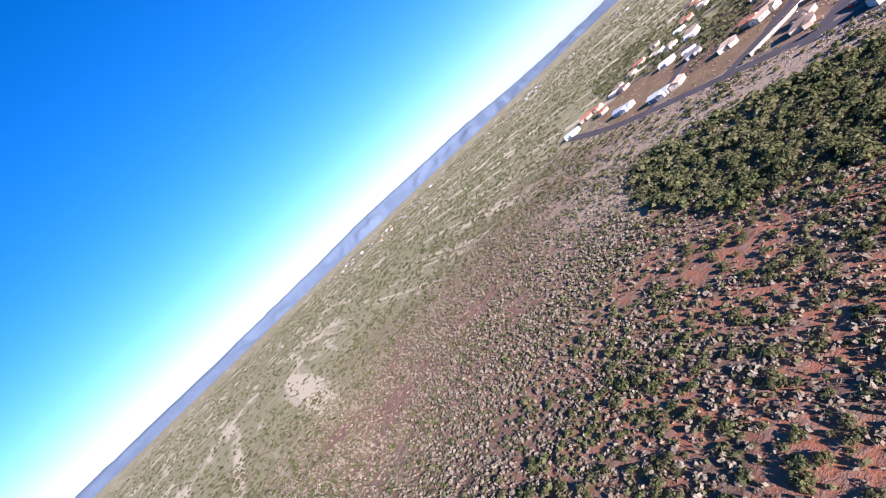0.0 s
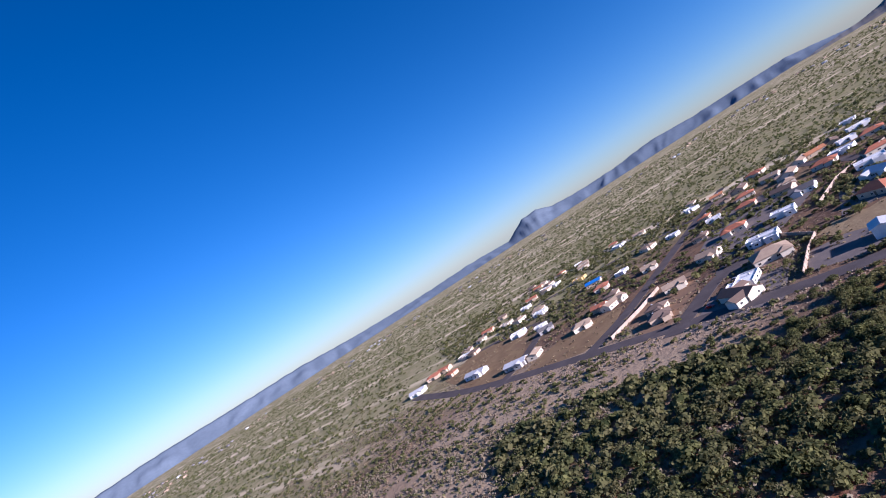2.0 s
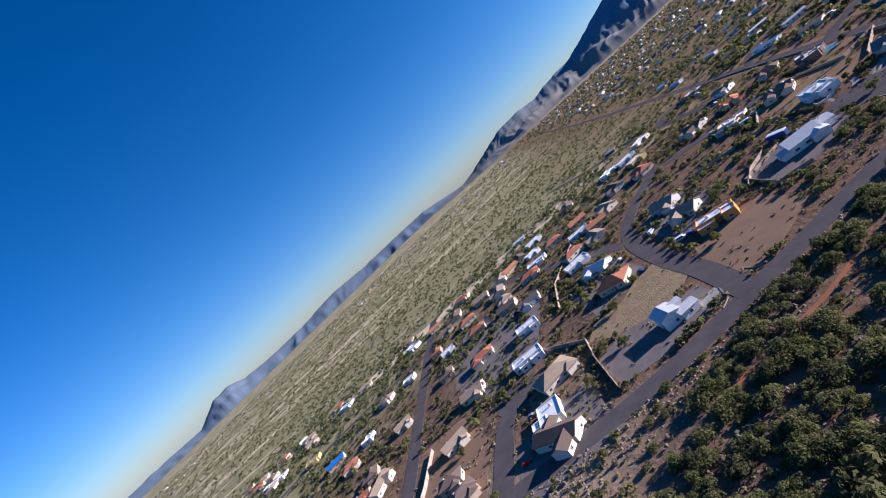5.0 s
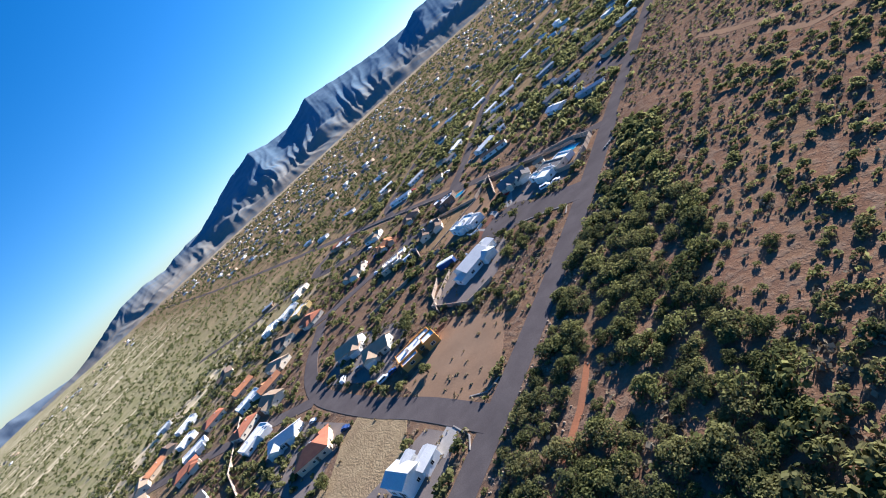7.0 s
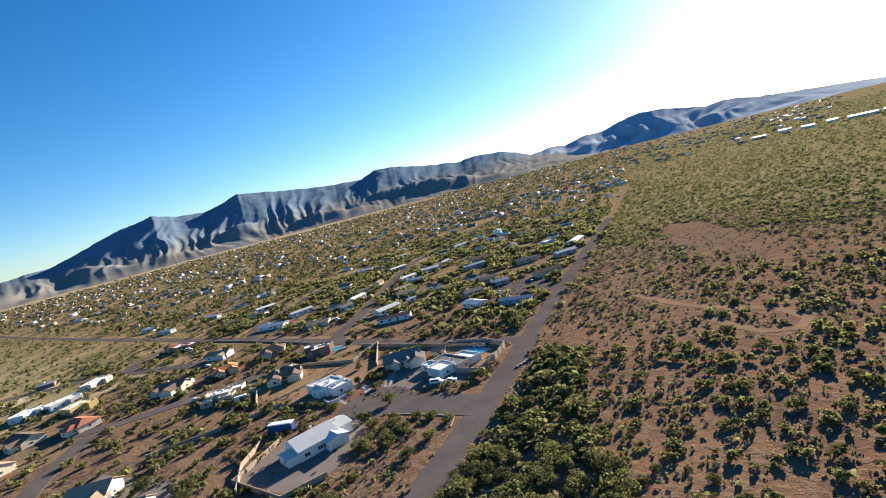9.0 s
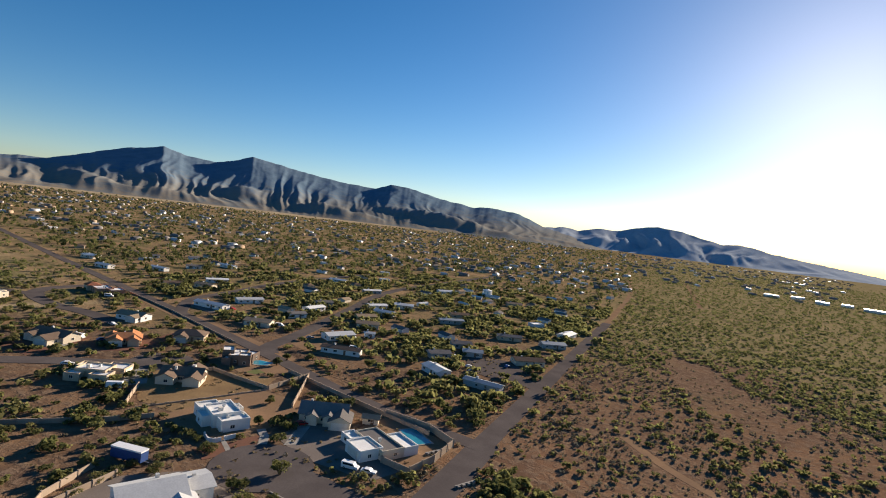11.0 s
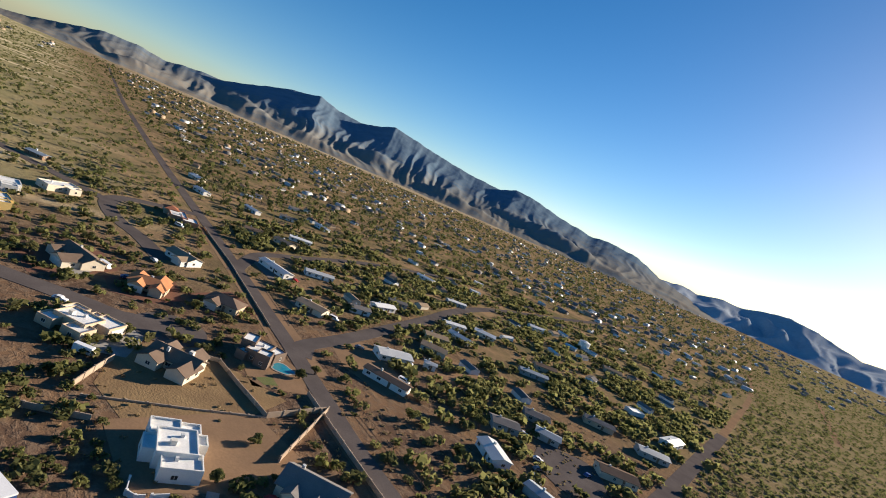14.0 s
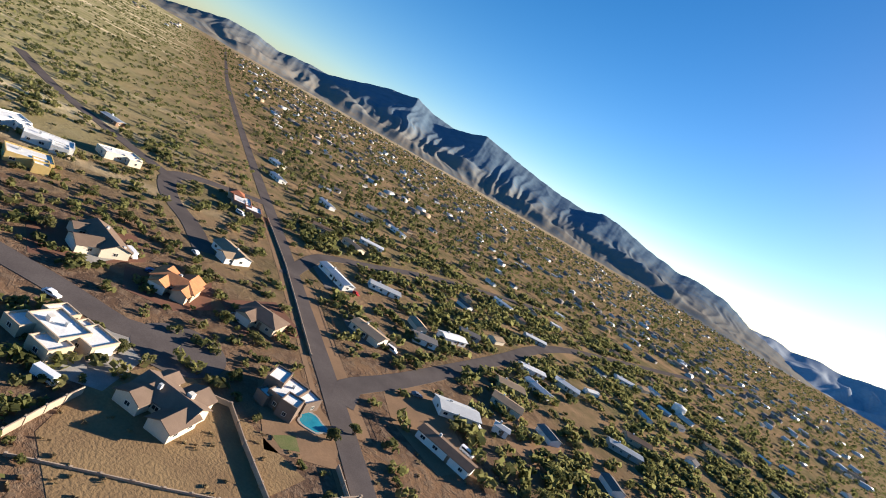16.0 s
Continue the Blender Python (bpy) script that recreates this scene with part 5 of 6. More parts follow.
SEDAN = ([(-2.2, 0.3), (2.2, 0.3), (2.25, 0.8), (1.0, 0.95), (0.4, 1.42), (-1.1, 1.45), (-1.8, 0.98), (-2.25, 0.9)], [(0.85, 0.97), (0.36, 1.36), (-1.05, 1.38), (-1.6, 1.0)])
VAN = ([(-2.6, 0.35), (2.6, 0.35), (2.62, 1.0), (1.6, 1.25), (1.1, 2.0), (-2.55, 2.05)], [(1.5, 1.28), (1.1, 1.85), (-2.0, 1.88), (-2.0, 1.28)])
RV = ([(-3.7, 0.45), (3.4, 0.45), (3.5, 1.1), (2.8, 1.4), (2.4, 2.1), (3.0, 2.5), (2.8, 3.0), (-3.7, 3.05)], [(2.7, 1.45), (2.4, 2.05), (1.6, 2.05), (1.6, 1.45)])
for x, y, turn, (shape, panes), paint, name, label, L, W in (
        (-126.3, 82.8, 50, RV, "car_white", "motorhome", "white motorhome parked beside an adobe house", 7.0, 2.3),
        (-190.5, 97.1, 26, RV, "car_white", "motorhome", "white motorhome parked on a concrete drive", 7.0, 2.3),
        (-157, 80.8, 57, SEDAN, "car_white", "car", "white car at the street edge", 4.4, 1.8),
        (-68.6, 108.7, 70, SEDAN, "car_red", "car", "red car in front of a garage", 4.4, 1.8),
        (-40.1, 100.3, 20, VAN, "car_white", "van", "white van in a paved court", 5.2, 1.9),
        (-35.4, 102, 25, SEDAN, "car_white", "car", "white car in a paved court", 4.4, 1.8),
        (-183.1, 102.7, 80, SEDAN, "car_blue", "car", "dark blue car under a tiled house", 4.4, 1.8),
        (-168.9, 125.2, 28, SEDAN, "car_grey", "car", "dark grey car on the turning circle", 4.4, 1.8),
        (-65.5, 4, 64, VAN, "car_white", "van", "white van beside an orange house", 5.2, 1.9),
        (-63.6, 7.3, 59, SEDAN, "car_blue", "car", "blue car beside an orange house", 4.4, 1.8),
        (-10.9, -91.4, 87, SEDAN, "car_red", "car", "red car beside the street", 4.4, 1.8),
        (-73.6, 210.9, 44, SEDAN, "car_white", "car", "white car on the turning circle", 4.4, 1.8),
        (-69, 204.8, 70, SEDAN, "car_grey", "car", "grey car on the turning circle", 4.4, 1.8),
        (-148, 181.7, 76, SEDAN, "car_grey", "car", "grey car in a dirt lot", 4.4, 1.8),
        (-136.7, 201.1, 26, SEDAN, "car_white", "car", "white car beside a metal-roofed home", 4.4, 1.8),
        (-175.1, 184.6, 36, VAN, "car_white", "van", "white van beside a double-wide home", 5.2, 1.9),
        (-220, 187, 17, SEDAN, "car_red", "car", "red car beside a mobile home", 4.4, 1.8),
        (-64.1, 197.5, -10, VAN, "car_grey", "van", "grey van beside a gabled building", 5.2, 1.9),
        (-63.2, 228.2, 91, SEDAN, "car_blue", "car", "blue car on the turning circle", 4.4, 1.8),
        (-88.2, 220.8, 48, SEDAN, "car_white", "car", "white car among trees", 4.4, 1.8),
        (-91.8, 10.3, 39, SEDAN, "car_grey", "car", "grey car on a street drive", 4.4, 1.8),
        (-97.5, 4.9, 129, VAN, "car_white", "van", "white van on a street drive", 5.2, 1.9),
        (-69.3, -15.6, 28, SEDAN, "car_blue", "car", "dark blue car on a street drive", 4.4, 1.8),
        (-98.3, -14, 33, SEDAN, "car_white", "car", "white car on a street drive", 4.4, 1.8),
        (-34.4, -83.7, 76, SEDAN, "car_grey", "car", "grey car beside the turning circle", 4.4, 1.8),
        (-207.5, 117.4, 24, SEDAN, "car_white", "car", "white car beside a tan roof", 4.4, 1.8),
        (-273, 143.9, 45, VAN, "car_white", "van", "white van beside an adobe house", 5.2, 1.9),
        (-122.3, 186, 29, VAN, "car_white", "van", "white van beside a mobile home", 5.2, 1.9)):
    vehicle(name, label, x, y, turn, L, W, shape, panes, paint)


def trailer(x, y, turn):
    root = tagged(new("trailer"), "dark blue box trailer with a white top", "trailer")
    root.matrix_basis = pose(x, y, 0.06, 0, 0, turn)
    part("box", box(-4.2, -1.2, 0.6, 4.2, 1.2, 2.9), "car_blue", root)
    part("roof", box(-4.25, -1.25, 2.9, 4.25, 1.25, 3.25), "car_white", root)
    part("hitch", box(4.2, -0.1, 0.5, 5.4, 0.1, 0.65), "car_grey", root)
    for sx in (-0.6, 0.6):
        for sy in (-1.1, 1.1):
            w = share("wheel", TYRE, root, pose(sx, sy, 0.34))
            share("rim", RIM, w, Matrix())


trailer(-76.9, 64.1, 22)

# ---- pool ----
pool = tagged(new("swimming_pool"), "kidney-shaped blue pool with a pale rim", "pool")
pool.matrix_basis = pose(-126, 137.1, 0.06)
part("coping", slab(uneven(0, 0, 4.6, 3.3, 0.5, 8), -0.3, 0.12), "concrete", pool)
part("water", slab(uneven(0, 0, 4.0, 2.7, 0.5, 8), 0.0, 0.13), "water", pool)
pool = tagged(new("swimming_pool"), "rectangular blue pool behind a wall", "pool")
pool.matrix_basis = pose(-41.7, 129.3, 0.08, 0, 0, -25)
part("coping", box(-6, -3.2, -0.3, 6, 3.2, 0.12), "concrete", pool)
part("water", box(-5.4, -2.6, 0, 5.4, 2.6, 0.13), "water", pool)


# ---- storage tank, culvert stones, utility poles ----
def tank(x, y, r, h, label):
    root = tagged(new("storage_tank"), label, "tank")
    root.matrix_basis = pose(x, y, ground_height(x, y))
    bm = bmesh.new()
    bmesh.ops.create_cone(bm, cap_ends=True, segments=24, radius1=r, radius2=r, depth=h, matrix=pose(0, 0, h / 2))
    part("body", bm, "white_stucco", root)
    bm = bmesh.new()
    bmesh.ops.create_cone(bm, cap_ends=True, segments=24, radius1=r * 1.02, radius2=0.2, depth=h * 0.2, matrix=pose(0, 0, h * 1.1))
    part("roof", bm, "white_roof", root)


tank(-198.3, 441.4, 4.5, 6, "round white water tank among houses")


def culvert(x, y, turn):
    root = tagged(new("culvert_headwall"), "low concrete culvert wall with teeth", "culvert")
    root.matrix_basis = pose(x, y, 0.05, 0, 0, turn)
    part("wall", box(-4, -0.2, -0.4, 4, 0.2, 0.5), "concrete", root)
    for i in range(5):
        part("tooth", box(-3.6 + i * 1.7, -0.9, -0.2, -2.9 + i * 1.7, -0.25, 0.55), "concrete", root)


culvert(-31.4, 125.8, 75)
culvert(-15.3, 116.5, 75)


def utility_pole(x, y, turn):
    root = tagged(new("utility_pole"), "weathered wooden utility pole with a crossarm", "pole", "poles along the road")
    root.matrix_basis = pose(x, y, ground_height(x, y), 0, 0, turn)
    bm = bmesh.new()
    bmesh.ops.create_cone(bm, cap_ends=True, segments=8, radius1=0.16, radius2=0.1, depth=9.4, matrix=pose(0, 0, 4.4))
    part("post", bm, "wood", root)
    part("crossarm", box(-1.1, -0.06, 8.3, 1.1, 0.06, 8.45), "wood", root)
    for sx in (-0.95, 0.95):
        part("insulator", box(sx - 0.05, -0.05, 8.45, sx + 0.05, 0.05, 8.65), "trim", root)


# ---- plants ----
def leaf_cloud(r2, blobs, count, size, squash=0.75):
    """Small leaf cards over uneven clumps. blobs: x, y, z, radius. Returns places and fours."""
    blobs = np.asarray(blobs, float)
    weight = blobs[:, 3] ** 2
    pick = r2.choice(len(blobs), count, p=weight / weight.sum())
    d = r2.normal(size=(count, 3))
    d /= np.linalg.norm(d, axis=1)[:, None]
    d[:, 2] = np.where(d[:, 2] < -0.45, -d[:, 2], d[:, 2])
    rad = blobs[pick, 3] * (0.62 + 0.45 * r2.random(count))
    c = blobs[pick, :3] + d * rad[:, None] * (1, 1, squash)
    n = d + 0.4 * r2.normal(size=(count, 3))
    n /= np.linalg.norm(n, axis=1)[:, None]
    u = np.cross(n, r2.normal(size=(count, 3)))
    u /= np.linalg.norm(u, axis=1)[:, None] + 1e-9
    v = np.cross(n, u)
    s = size * (0.6 + 0.8 * r2.random(count))[:, None]
    k = (0.5 + 0.5 * r2.random(count))[:, None]
    verts = np.stack([c - u * s, c - v * s * k, c + u * s, c + v * s * k], 1).reshape(-1, 3)
    verts[:, 2] = np.maximum(verts[:, 2], 0.02)
    return verts, np.arange(count * 4).reshape(-1, 4)


def crown_blobs(r2, n, spread, height):
    out = []
    for _ in range(n):
        a, q = r2.uniform(0, 6.28), 0.78 * spread * math.sqrt(r2.random())
        r = r2.uniform(0.34, 0.56) * spread * (1.12 - 0.35 * q / spread)
        out.append((q * math.cos(a), q * math.sin(a), max(r * 0.6, height * r2.uniform(0.22, 0.75) * (1.05 - 0.5 * q / spread)), r))
    return out


def trunk_bm(r2, height, spread):
    bm = bmesh.new()
    for _ in range(4):
        a = r2.uniform(0, 6.28)
        tip = Vector((math.cos(a) * spread * 0.5, math.sin(a) * spread * 0.5, height * 0.7))
        base = Vector((math.cos(a) * 0.1, math.sin(a) * 0.1, -0.2))
        d = tip - base
        m = Matrix.Translation((base + tip) / 2) @ d.to_track_quat("Z", "Y").to_matrix().to_4x4()
        bmesh.ops.create_cone(bm, cap_ends=True, segments=6, radius1=0.1, radius2=0.03, depth=d.length, matrix=m)
    return bm


r2 = np.random.default_rng(7)
BUSHES = []
for n in range(8):
    spread, height = r2.uniform(1.3, 1.7), r2.uniform(1.5, 2.1)
    V, Q = leaf_cloud(r2, crown_blobs(r2, 14, spread, height), 1000, 0.115)
    crown = from_arrays("crown", V, Q, "leaf" if n % 3 else "leaf_dark")
    BUSHES.append((crown, small_mesh("trunk", trunk_bm(r2, height, spread), "bark"), spread))


def inside(x, y, poly):
    hit = False
    for (ax, ay), (bx, by) in zip(poly, poly[1:] + poly[:1]):
        if (ay > y) != (by > y) and x < (bx - ax) * (y - ay) / (by - ay) + ax:
            hit = not hit
    return hit


DENSE = [(12, -28.4), (-5.8, 61), (-15.4, 130.9), (2.4, 125.2), (16.3, 84.7), (33, 65.4), (43.9, 24.5), (70.2, -4.1), (108.6, -32.7), (119.9, -78), (100.4, -131.5), (66.3, -165.7), (41.1, -163.2), (36.2, -108.3), (38.4, -64.3)]
OPEN_LOTS = [[(-47.6, 30.5), (-19.5, 28.5), (-10, 9.8), (-7.5, -1.7), (-12.7, -5.7), (-32.6, -4.6), (-49.6, 0.3)], [(-112.7, 83.1), (-129.4, 90.5), (-140, 106), (-122.8, 120.3), (-107.1, 129.8), (-79.3, 122.8), (-72.4, 100.5), (-75.5, 82.4), (-98.1, 82.7)],
             [(-52.2, 95.1), (-32.2, 99.6), (-27.2, 111.4), (-28.2, 132.7), (-57.1, 135.4), (-70.1, 109.9), (-66, 98)], [(-36.7, -41.5), (-31.9, -55.4), (-8.2, -53.3), (-4.3, -33.8), (-10.9, -14), (-25.2, -13.3), (-30.8, -24.6)],
             [(-71.3, 58.8), (-65.2, 37.7), (-40.4, 38), (-37.9, 50.9), (-47.4, 74.2), (-62, 74.8)], [(-39.3, -141.2), (-2.5, -118.9), (-6.2, -109.4), (-46.4, -103.2), (-83.1, -114.2), (-82.8, -138.6)],
             [(-37.3, -149.2), (-18.2, -158.7), (-20.8, -204.2), (-67.1, -190.8), (-74.3, -153.9)], [(-64.5, -226.3), (-25.8, -218.9), (-38.7, -261.4), (-80.5, -318.1), (-128.3, -321), (-126.7, -255.9)],
             [(-67.4, -10.1), (-36.7, -11.1), (-27.2, -22.3), (-31.6, -30.5), (-37.6, -42.6), (-50.3, -51.4), (-61, -44.9), (-58.9, -31.4), (-66.3, -21)],
             [(-114.7, 122.4), (-140, 126.1), (-143.9, 138.4), (-121.6, 144), (-110.9, 137.6)], [(-81.5, 207.7), (-54.6, 212.6), (-57.8, 239.3), (-84.2, 236.2)], [(-15.7, 352.2), (8.4, 343), (57.3, 244), (54.6, 222.8), (21, 253.8), (-3.5, 294.1)]]
PATCH = [(-40.4, 55.7), (-23.8, 63.8), (-27.2, 84.6), (-43.5, 81.4)]


# how far each place is from the roads' edges and from the houses
CELL, REACH = 2.0, 700.0
axis = np.arange(-REACH, REACH + CELL, CELL)
GX, GY = np.meshgrid(axis, axis, indexing="ij")
GAP = np.full(GX.shape, 99.0)
for line, half in ROADS:
    for (ax, ay), (bx, by) in zip(line, line[1:]):
        i0, i1 = (int(np.clip((v + REACH) / CELL, 0, len(axis) - 1)) for v in (min(ax, bx) - 24, max(ax, bx) + 24))
        j0, j1 = (int(np.clip((v + REACH) / CELL, 0, len(axis) - 1)) for v in (min(ay, by) - 24, max(ay, by) + 24))
        if i0 == i1 or j0 == j1:
            continue
        sx, sy, dx, dy = GX[i0:i1, j0:j1], GY[i0:i1, j0:j1], bx - ax, by - ay
        t = np.clip(((sx - ax) * dx + (sy - ay) * dy) / (dx * dx + dy * dy + 1e-9), 0, 1)
        GAP[i0:i1, j0:j1] = np.minimum(GAP[i0:i1, j0:j1], np.hypot(sx - ax - t * dx, sy - ay - t * dy) - half)
ROOM = np.full(GX.shape, 99.0)
for hx, hy, r in HOUSES:
    if max(abs(hx), abs(hy)) < REACH - 40:
        i, j = int((hx + REACH) / CELL), int((hy + REACH) / CELL)
        s = (slice(i - 18, i + 19), slice(j - 18, j + 19))
        ROOM[s] = np.minimum(ROOM[s], np.hypot(GX[s] - hx, GY[s] - hy) - r)


def near_road(x, y, slack):
    return max(abs(x), abs(y)) < REACH and GAP[int((x + REACH) / CELL + 0.5), int((y + REACH) / CELL + 0.5)] < slack


def near_house(x, y, slack):
    return max(abs(x), abs(y)) < REACH and ROOM[int((x + REACH) / CELL + 0.5), int((y + REACH) / CELL + 0.5)] < slack


def growth(x, y):
    """How likely a bush grows at a place, and how wide it is."""
    n = noise.fractal((x * 0.02, y * 0.02, 4.0), 1.0, 2.0, 3)
    east = x - road_x(y)
    if east > 6:
        if inside(x, y, DENSE):
            return 0.92 + 0.3 * n, 3.1
        if east < 62 and 130 < y < 215:
            return 0.22 + 0.4 * n, 1.4
        if y > 215:
            return 0.36 + 0.4 * n, 1.4
        if math.hypot(x - 163, y + 209) < 95:
            return 0.16 + 0.4 * n, 1.2
        if y < -90:
            return 0.4 + 0.45 * n, 1.5
        return 0.66 + 0.5 * n, 1.7
    if y < -60 and east > -60:
        return 0.1 + 0.3 * n, 1.2
    if inside(x, y, PATCH):
        return 1.0, 2.4
    beyond = y - (148 - 0.1 * x)
    if beyond > 0:
        return 0.42 + 0.7 * n, 3.2
    return 0.48 + 0.6 * n, 2.1


PATHWAY = [(eye[0], eye[1]) for t, eye, target, roll in PATH]
rng = random.Random(5)
spots = []
for i in range(-80, 80):
    for j in range(-110, 120):
        x, y = i * 4.3 + rng.uniform(-2, 2), j * 4.3 + rng.uniform(-2, 2)
        p, size = growth(x, y)
        chance, scale, turn = rng.random(), rng.uniform(0.4, 1.3), rng.uniform(0, 360)
        if chance > p or near_road(x, y, 1.6) or near_house(x, y, 1.0) or any(inside(x, y, q) for q in OPEN_LOTS):
            continue
        spots.append((x, y, size * scale, turn))
# a stretch of brush beside the road and the lots across from it, bush by bush
close = [s for s in spots if (4 < s[0] - road_x(s[1]) < 62 and -62 < s[1] < 66) or (-66 < s[0] - road_x(s[1]) < -4 and 36 < s[1] < 92)]
close = sorted(close, key=lambda s: -s[2])[:300]
chosen = set(close)
for n, (x, y, size, turn) in enumerate(close):
    crown, trunk, spread = BUSHES[n % len(BUSHES)]
    root = tagged(new("bush"), "round green mesquite bush on reddish soil", "bush", "desert bushes")
    root.matrix_basis = pose(x, y, 0.0, 0, 0, turn) @ Matrix.Diagonal((size / spread * 0.95, size / spread * 0.95, size / spread * 0.85, 1))
    share("trunk", trunk, root, Matrix())
    share("crown", crown, root, Matrix())

# the wider brush as one growth
SPRIGS = []
for count, card, kinds in ((230, 0.215, 6), (84, 0.35, 6), (34, 0.52, 6)):
    row = []
    for _ in range(kinds):
        row.append(leaf_cloud(r2, crown_blobs(r2, 10, 1.45, 1.8), count, card)[0])
    SPRIGS.append(row)
for name, material, parity in (("brush", "leaf", 0), ("brush", "leaf_dark", 1)):
    chunks = []
    for n, s in enumerate(spots):
        if s in chosen or n % 3 == 0 and not parity or n % 3 and parity:
            continue
        x, y, size, turn = s
        away = min(math.hypot(x - px, y - py) for px, py in PATHWAY[::3])
        V = SPRIGS[0 if away < 42 else 1 if away < 100 else 2][n % 6]
        a, k = radians(turn), size / 1.45
        c, sn = math.cos(a), math.sin(a)
        W = np.empty_like(V)
        W[:, 0] = x + k * (V[:, 0] * c - V[:, 1] * sn)
        W[:, 1] = y + k * (V[:, 0] * sn + V[:, 1] * c)
        W[:, 2] = ground_height(x, y) + k * 0.85 * V[:, 2]
        chunks.append(W)
    V = np.concatenate(chunks)
    tagged(new(name, from_arrays(name, V, np.arange(len(V)).reshape(-1, 4), material)), "green mesquite and creosote brush", "brush", kind="stuff")

# trees and scrub of the far town and plain
chunks, darker = [], []
r3 = np.random.default_rng(9)
for _ in range(42000):
    far = 330 + 2700 * r3.random() ** 1.5
    az = math.radians(r3.uniform(-190, 20))
    x, y = far * math.sin(az), far * math.cos(az)
    if abs(x) < 344 and -473 < y < 516 or far > 2500 and az < -0.6:
        continue
    town = y > 150 - 0.1 * x and x < road_x(y)
    n = noise.fractal((x * 0.006, y * 0.006, 2.0), 1.0, 2.0, 3)
    if r3.random() > (0.8 if town else 0.4) + 0.6 * n or near_road(x, y, 2.0):
        continue
    size = (r3.uniform(1.2, 3.2) if town else r3.uniform(1.2, 2.6)) * (1 + far / 4000)
    tall = r3.uniform(0.75, 1.5) if town else 0.8
    blobs = [(r3.uniform(-0.6, 0.6), r3.uniform(-0.6, 0.6), r3.uniform(0.4, 0.9), 0.6) for _ in range(3)]
    V, _q = leaf_cloud(r3, blobs, 12, 0.42)
    (darker if town else chunks).append(V * (size, size, size * tall) + (x, y, ground_height(x, y)))
for name, pile, material, label in (("far_scrub", chunks, "leaf_far", "trees and scrub across the far plain"), ("far_trees", darker, "leaf_dark", "dark trees among the far houses")):
    V = np.concatenate(pile)
    tagged(new(name, from_arrays(name, V, np.arange(len(V)).reshape(-1, 4), material)), label, "scrub", kind="stuff")

# low scrub all over the western plain
def clear_of_roads(X, Y, slack):
    free = np.ones(len(X), bool)
    for line, half in ROADS:
        for (ax, ay), (bx, by) in zip(line, line[1:]):
            dx, dy = bx - ax, by - ay
            t = np.clip(((X - ax) * dx + (Y - ay) * dy) / (dx * dx + dy * dy + 1e-9), 0, 1)
            free &= np.hypot(X - ax - t * dx, Y - ay - t * dy) > half + slack
    for hx, hy, r in HOUSES:
        free &= np.hypot(X - hx, Y - hy) > r + slack
    return free


far = 330 + 2100 * r3.random(30000) ** 1.25
az = np.radians(r3.uniform(-225, -58, 30000))
X, Y = far * np.sin(az), far * np.cos(az)
ok = clear_of_roads(X, Y, 1.0) & (Y < 136 - 0.1 * X) & ~((np.abs(X) < 344) & (Y > -473))
ok &= np.array([r3.random() < 0.75 + 1.1 * noise.fractal((x * 0.008, y * 0.008, 5.0), 1.0, 2.0, 3) for x, y in zip(X, Y)])
X, Y, far = X[ok], Y[ok], far[ok]
size = r3.uniform(0.9, 2.3, len(X)) * (1 + far / 2200)
turn = r3.uniform(0, 6.28, len(X))
lift = np.array([ground_height(x, y) for x, y in zip(X, Y)])
chunks = []
for k in range(8):
    V = leaf_cloud(r3, [(0, 0, 0.45, 0.7), (r3.uniform(-0.5, 0.5), r3.uniform(-0.5, 0.5), 0.35, 0.5)], 6, 0.5)[0]
    s = slice(k, None, 8)
    c, sn, q = np.cos(turn[s])[:, None], np.sin(turn[s])[:, None], size[s][:, None]
    chunks.append(np.stack([X[s][:, None] + q * (V[:, 0] * c - V[:, 1] * sn), Y[s][:, None] + q * (V[:, 0] * sn + V[:, 1] * c), lift[s][:, None] + q * 0.8 * V[:, 2]], -1).reshape(-1, 3))
V = np.concatenate(chunks)
tagged(new("western_scrub", from_arrays("western_scrub", V, np.arange(len(V)).reshape(-1, 4), "leaf_far")), "low green scrub over the western plain", "scrub", kind="stuff")

# low scrub on the open plain beyond the road's end
chunks = []
for _ in range(15000):
    far = 300 + 1900 * r3.random() ** 1.4
    az = math.radians(r3.uniform(-14, 24))
    x, y = far * math.sin(az), far * math.cos(az)
    if near_road(x, y, 1.0) or y < 215 + 150 * r3.random() or x < road_x(y) + 4 or inside(x, y, OPEN_LOTS[-1]):
        continue
    size = r3.uniform(0.8, 1.8) * (1 + far / 2500)
    V, _q = leaf_cloud(r3, [(0, 0, 0.3, 0.7), (0.5, 0.2, 0.3, 0.5)], 7, 0.5)
    chunks.append(V * (size, size, size * 0.8) + (x, y, ground_height(x, y)))
V = np.concatenate(chunks)
tagged(new("plain_scrub", from_arrays("plain_scrub", V, np.arange(len(V)).reshape(-1, 4), "leaf_far")), "low green scrub on the open plain", "scrub", kind="stuff")

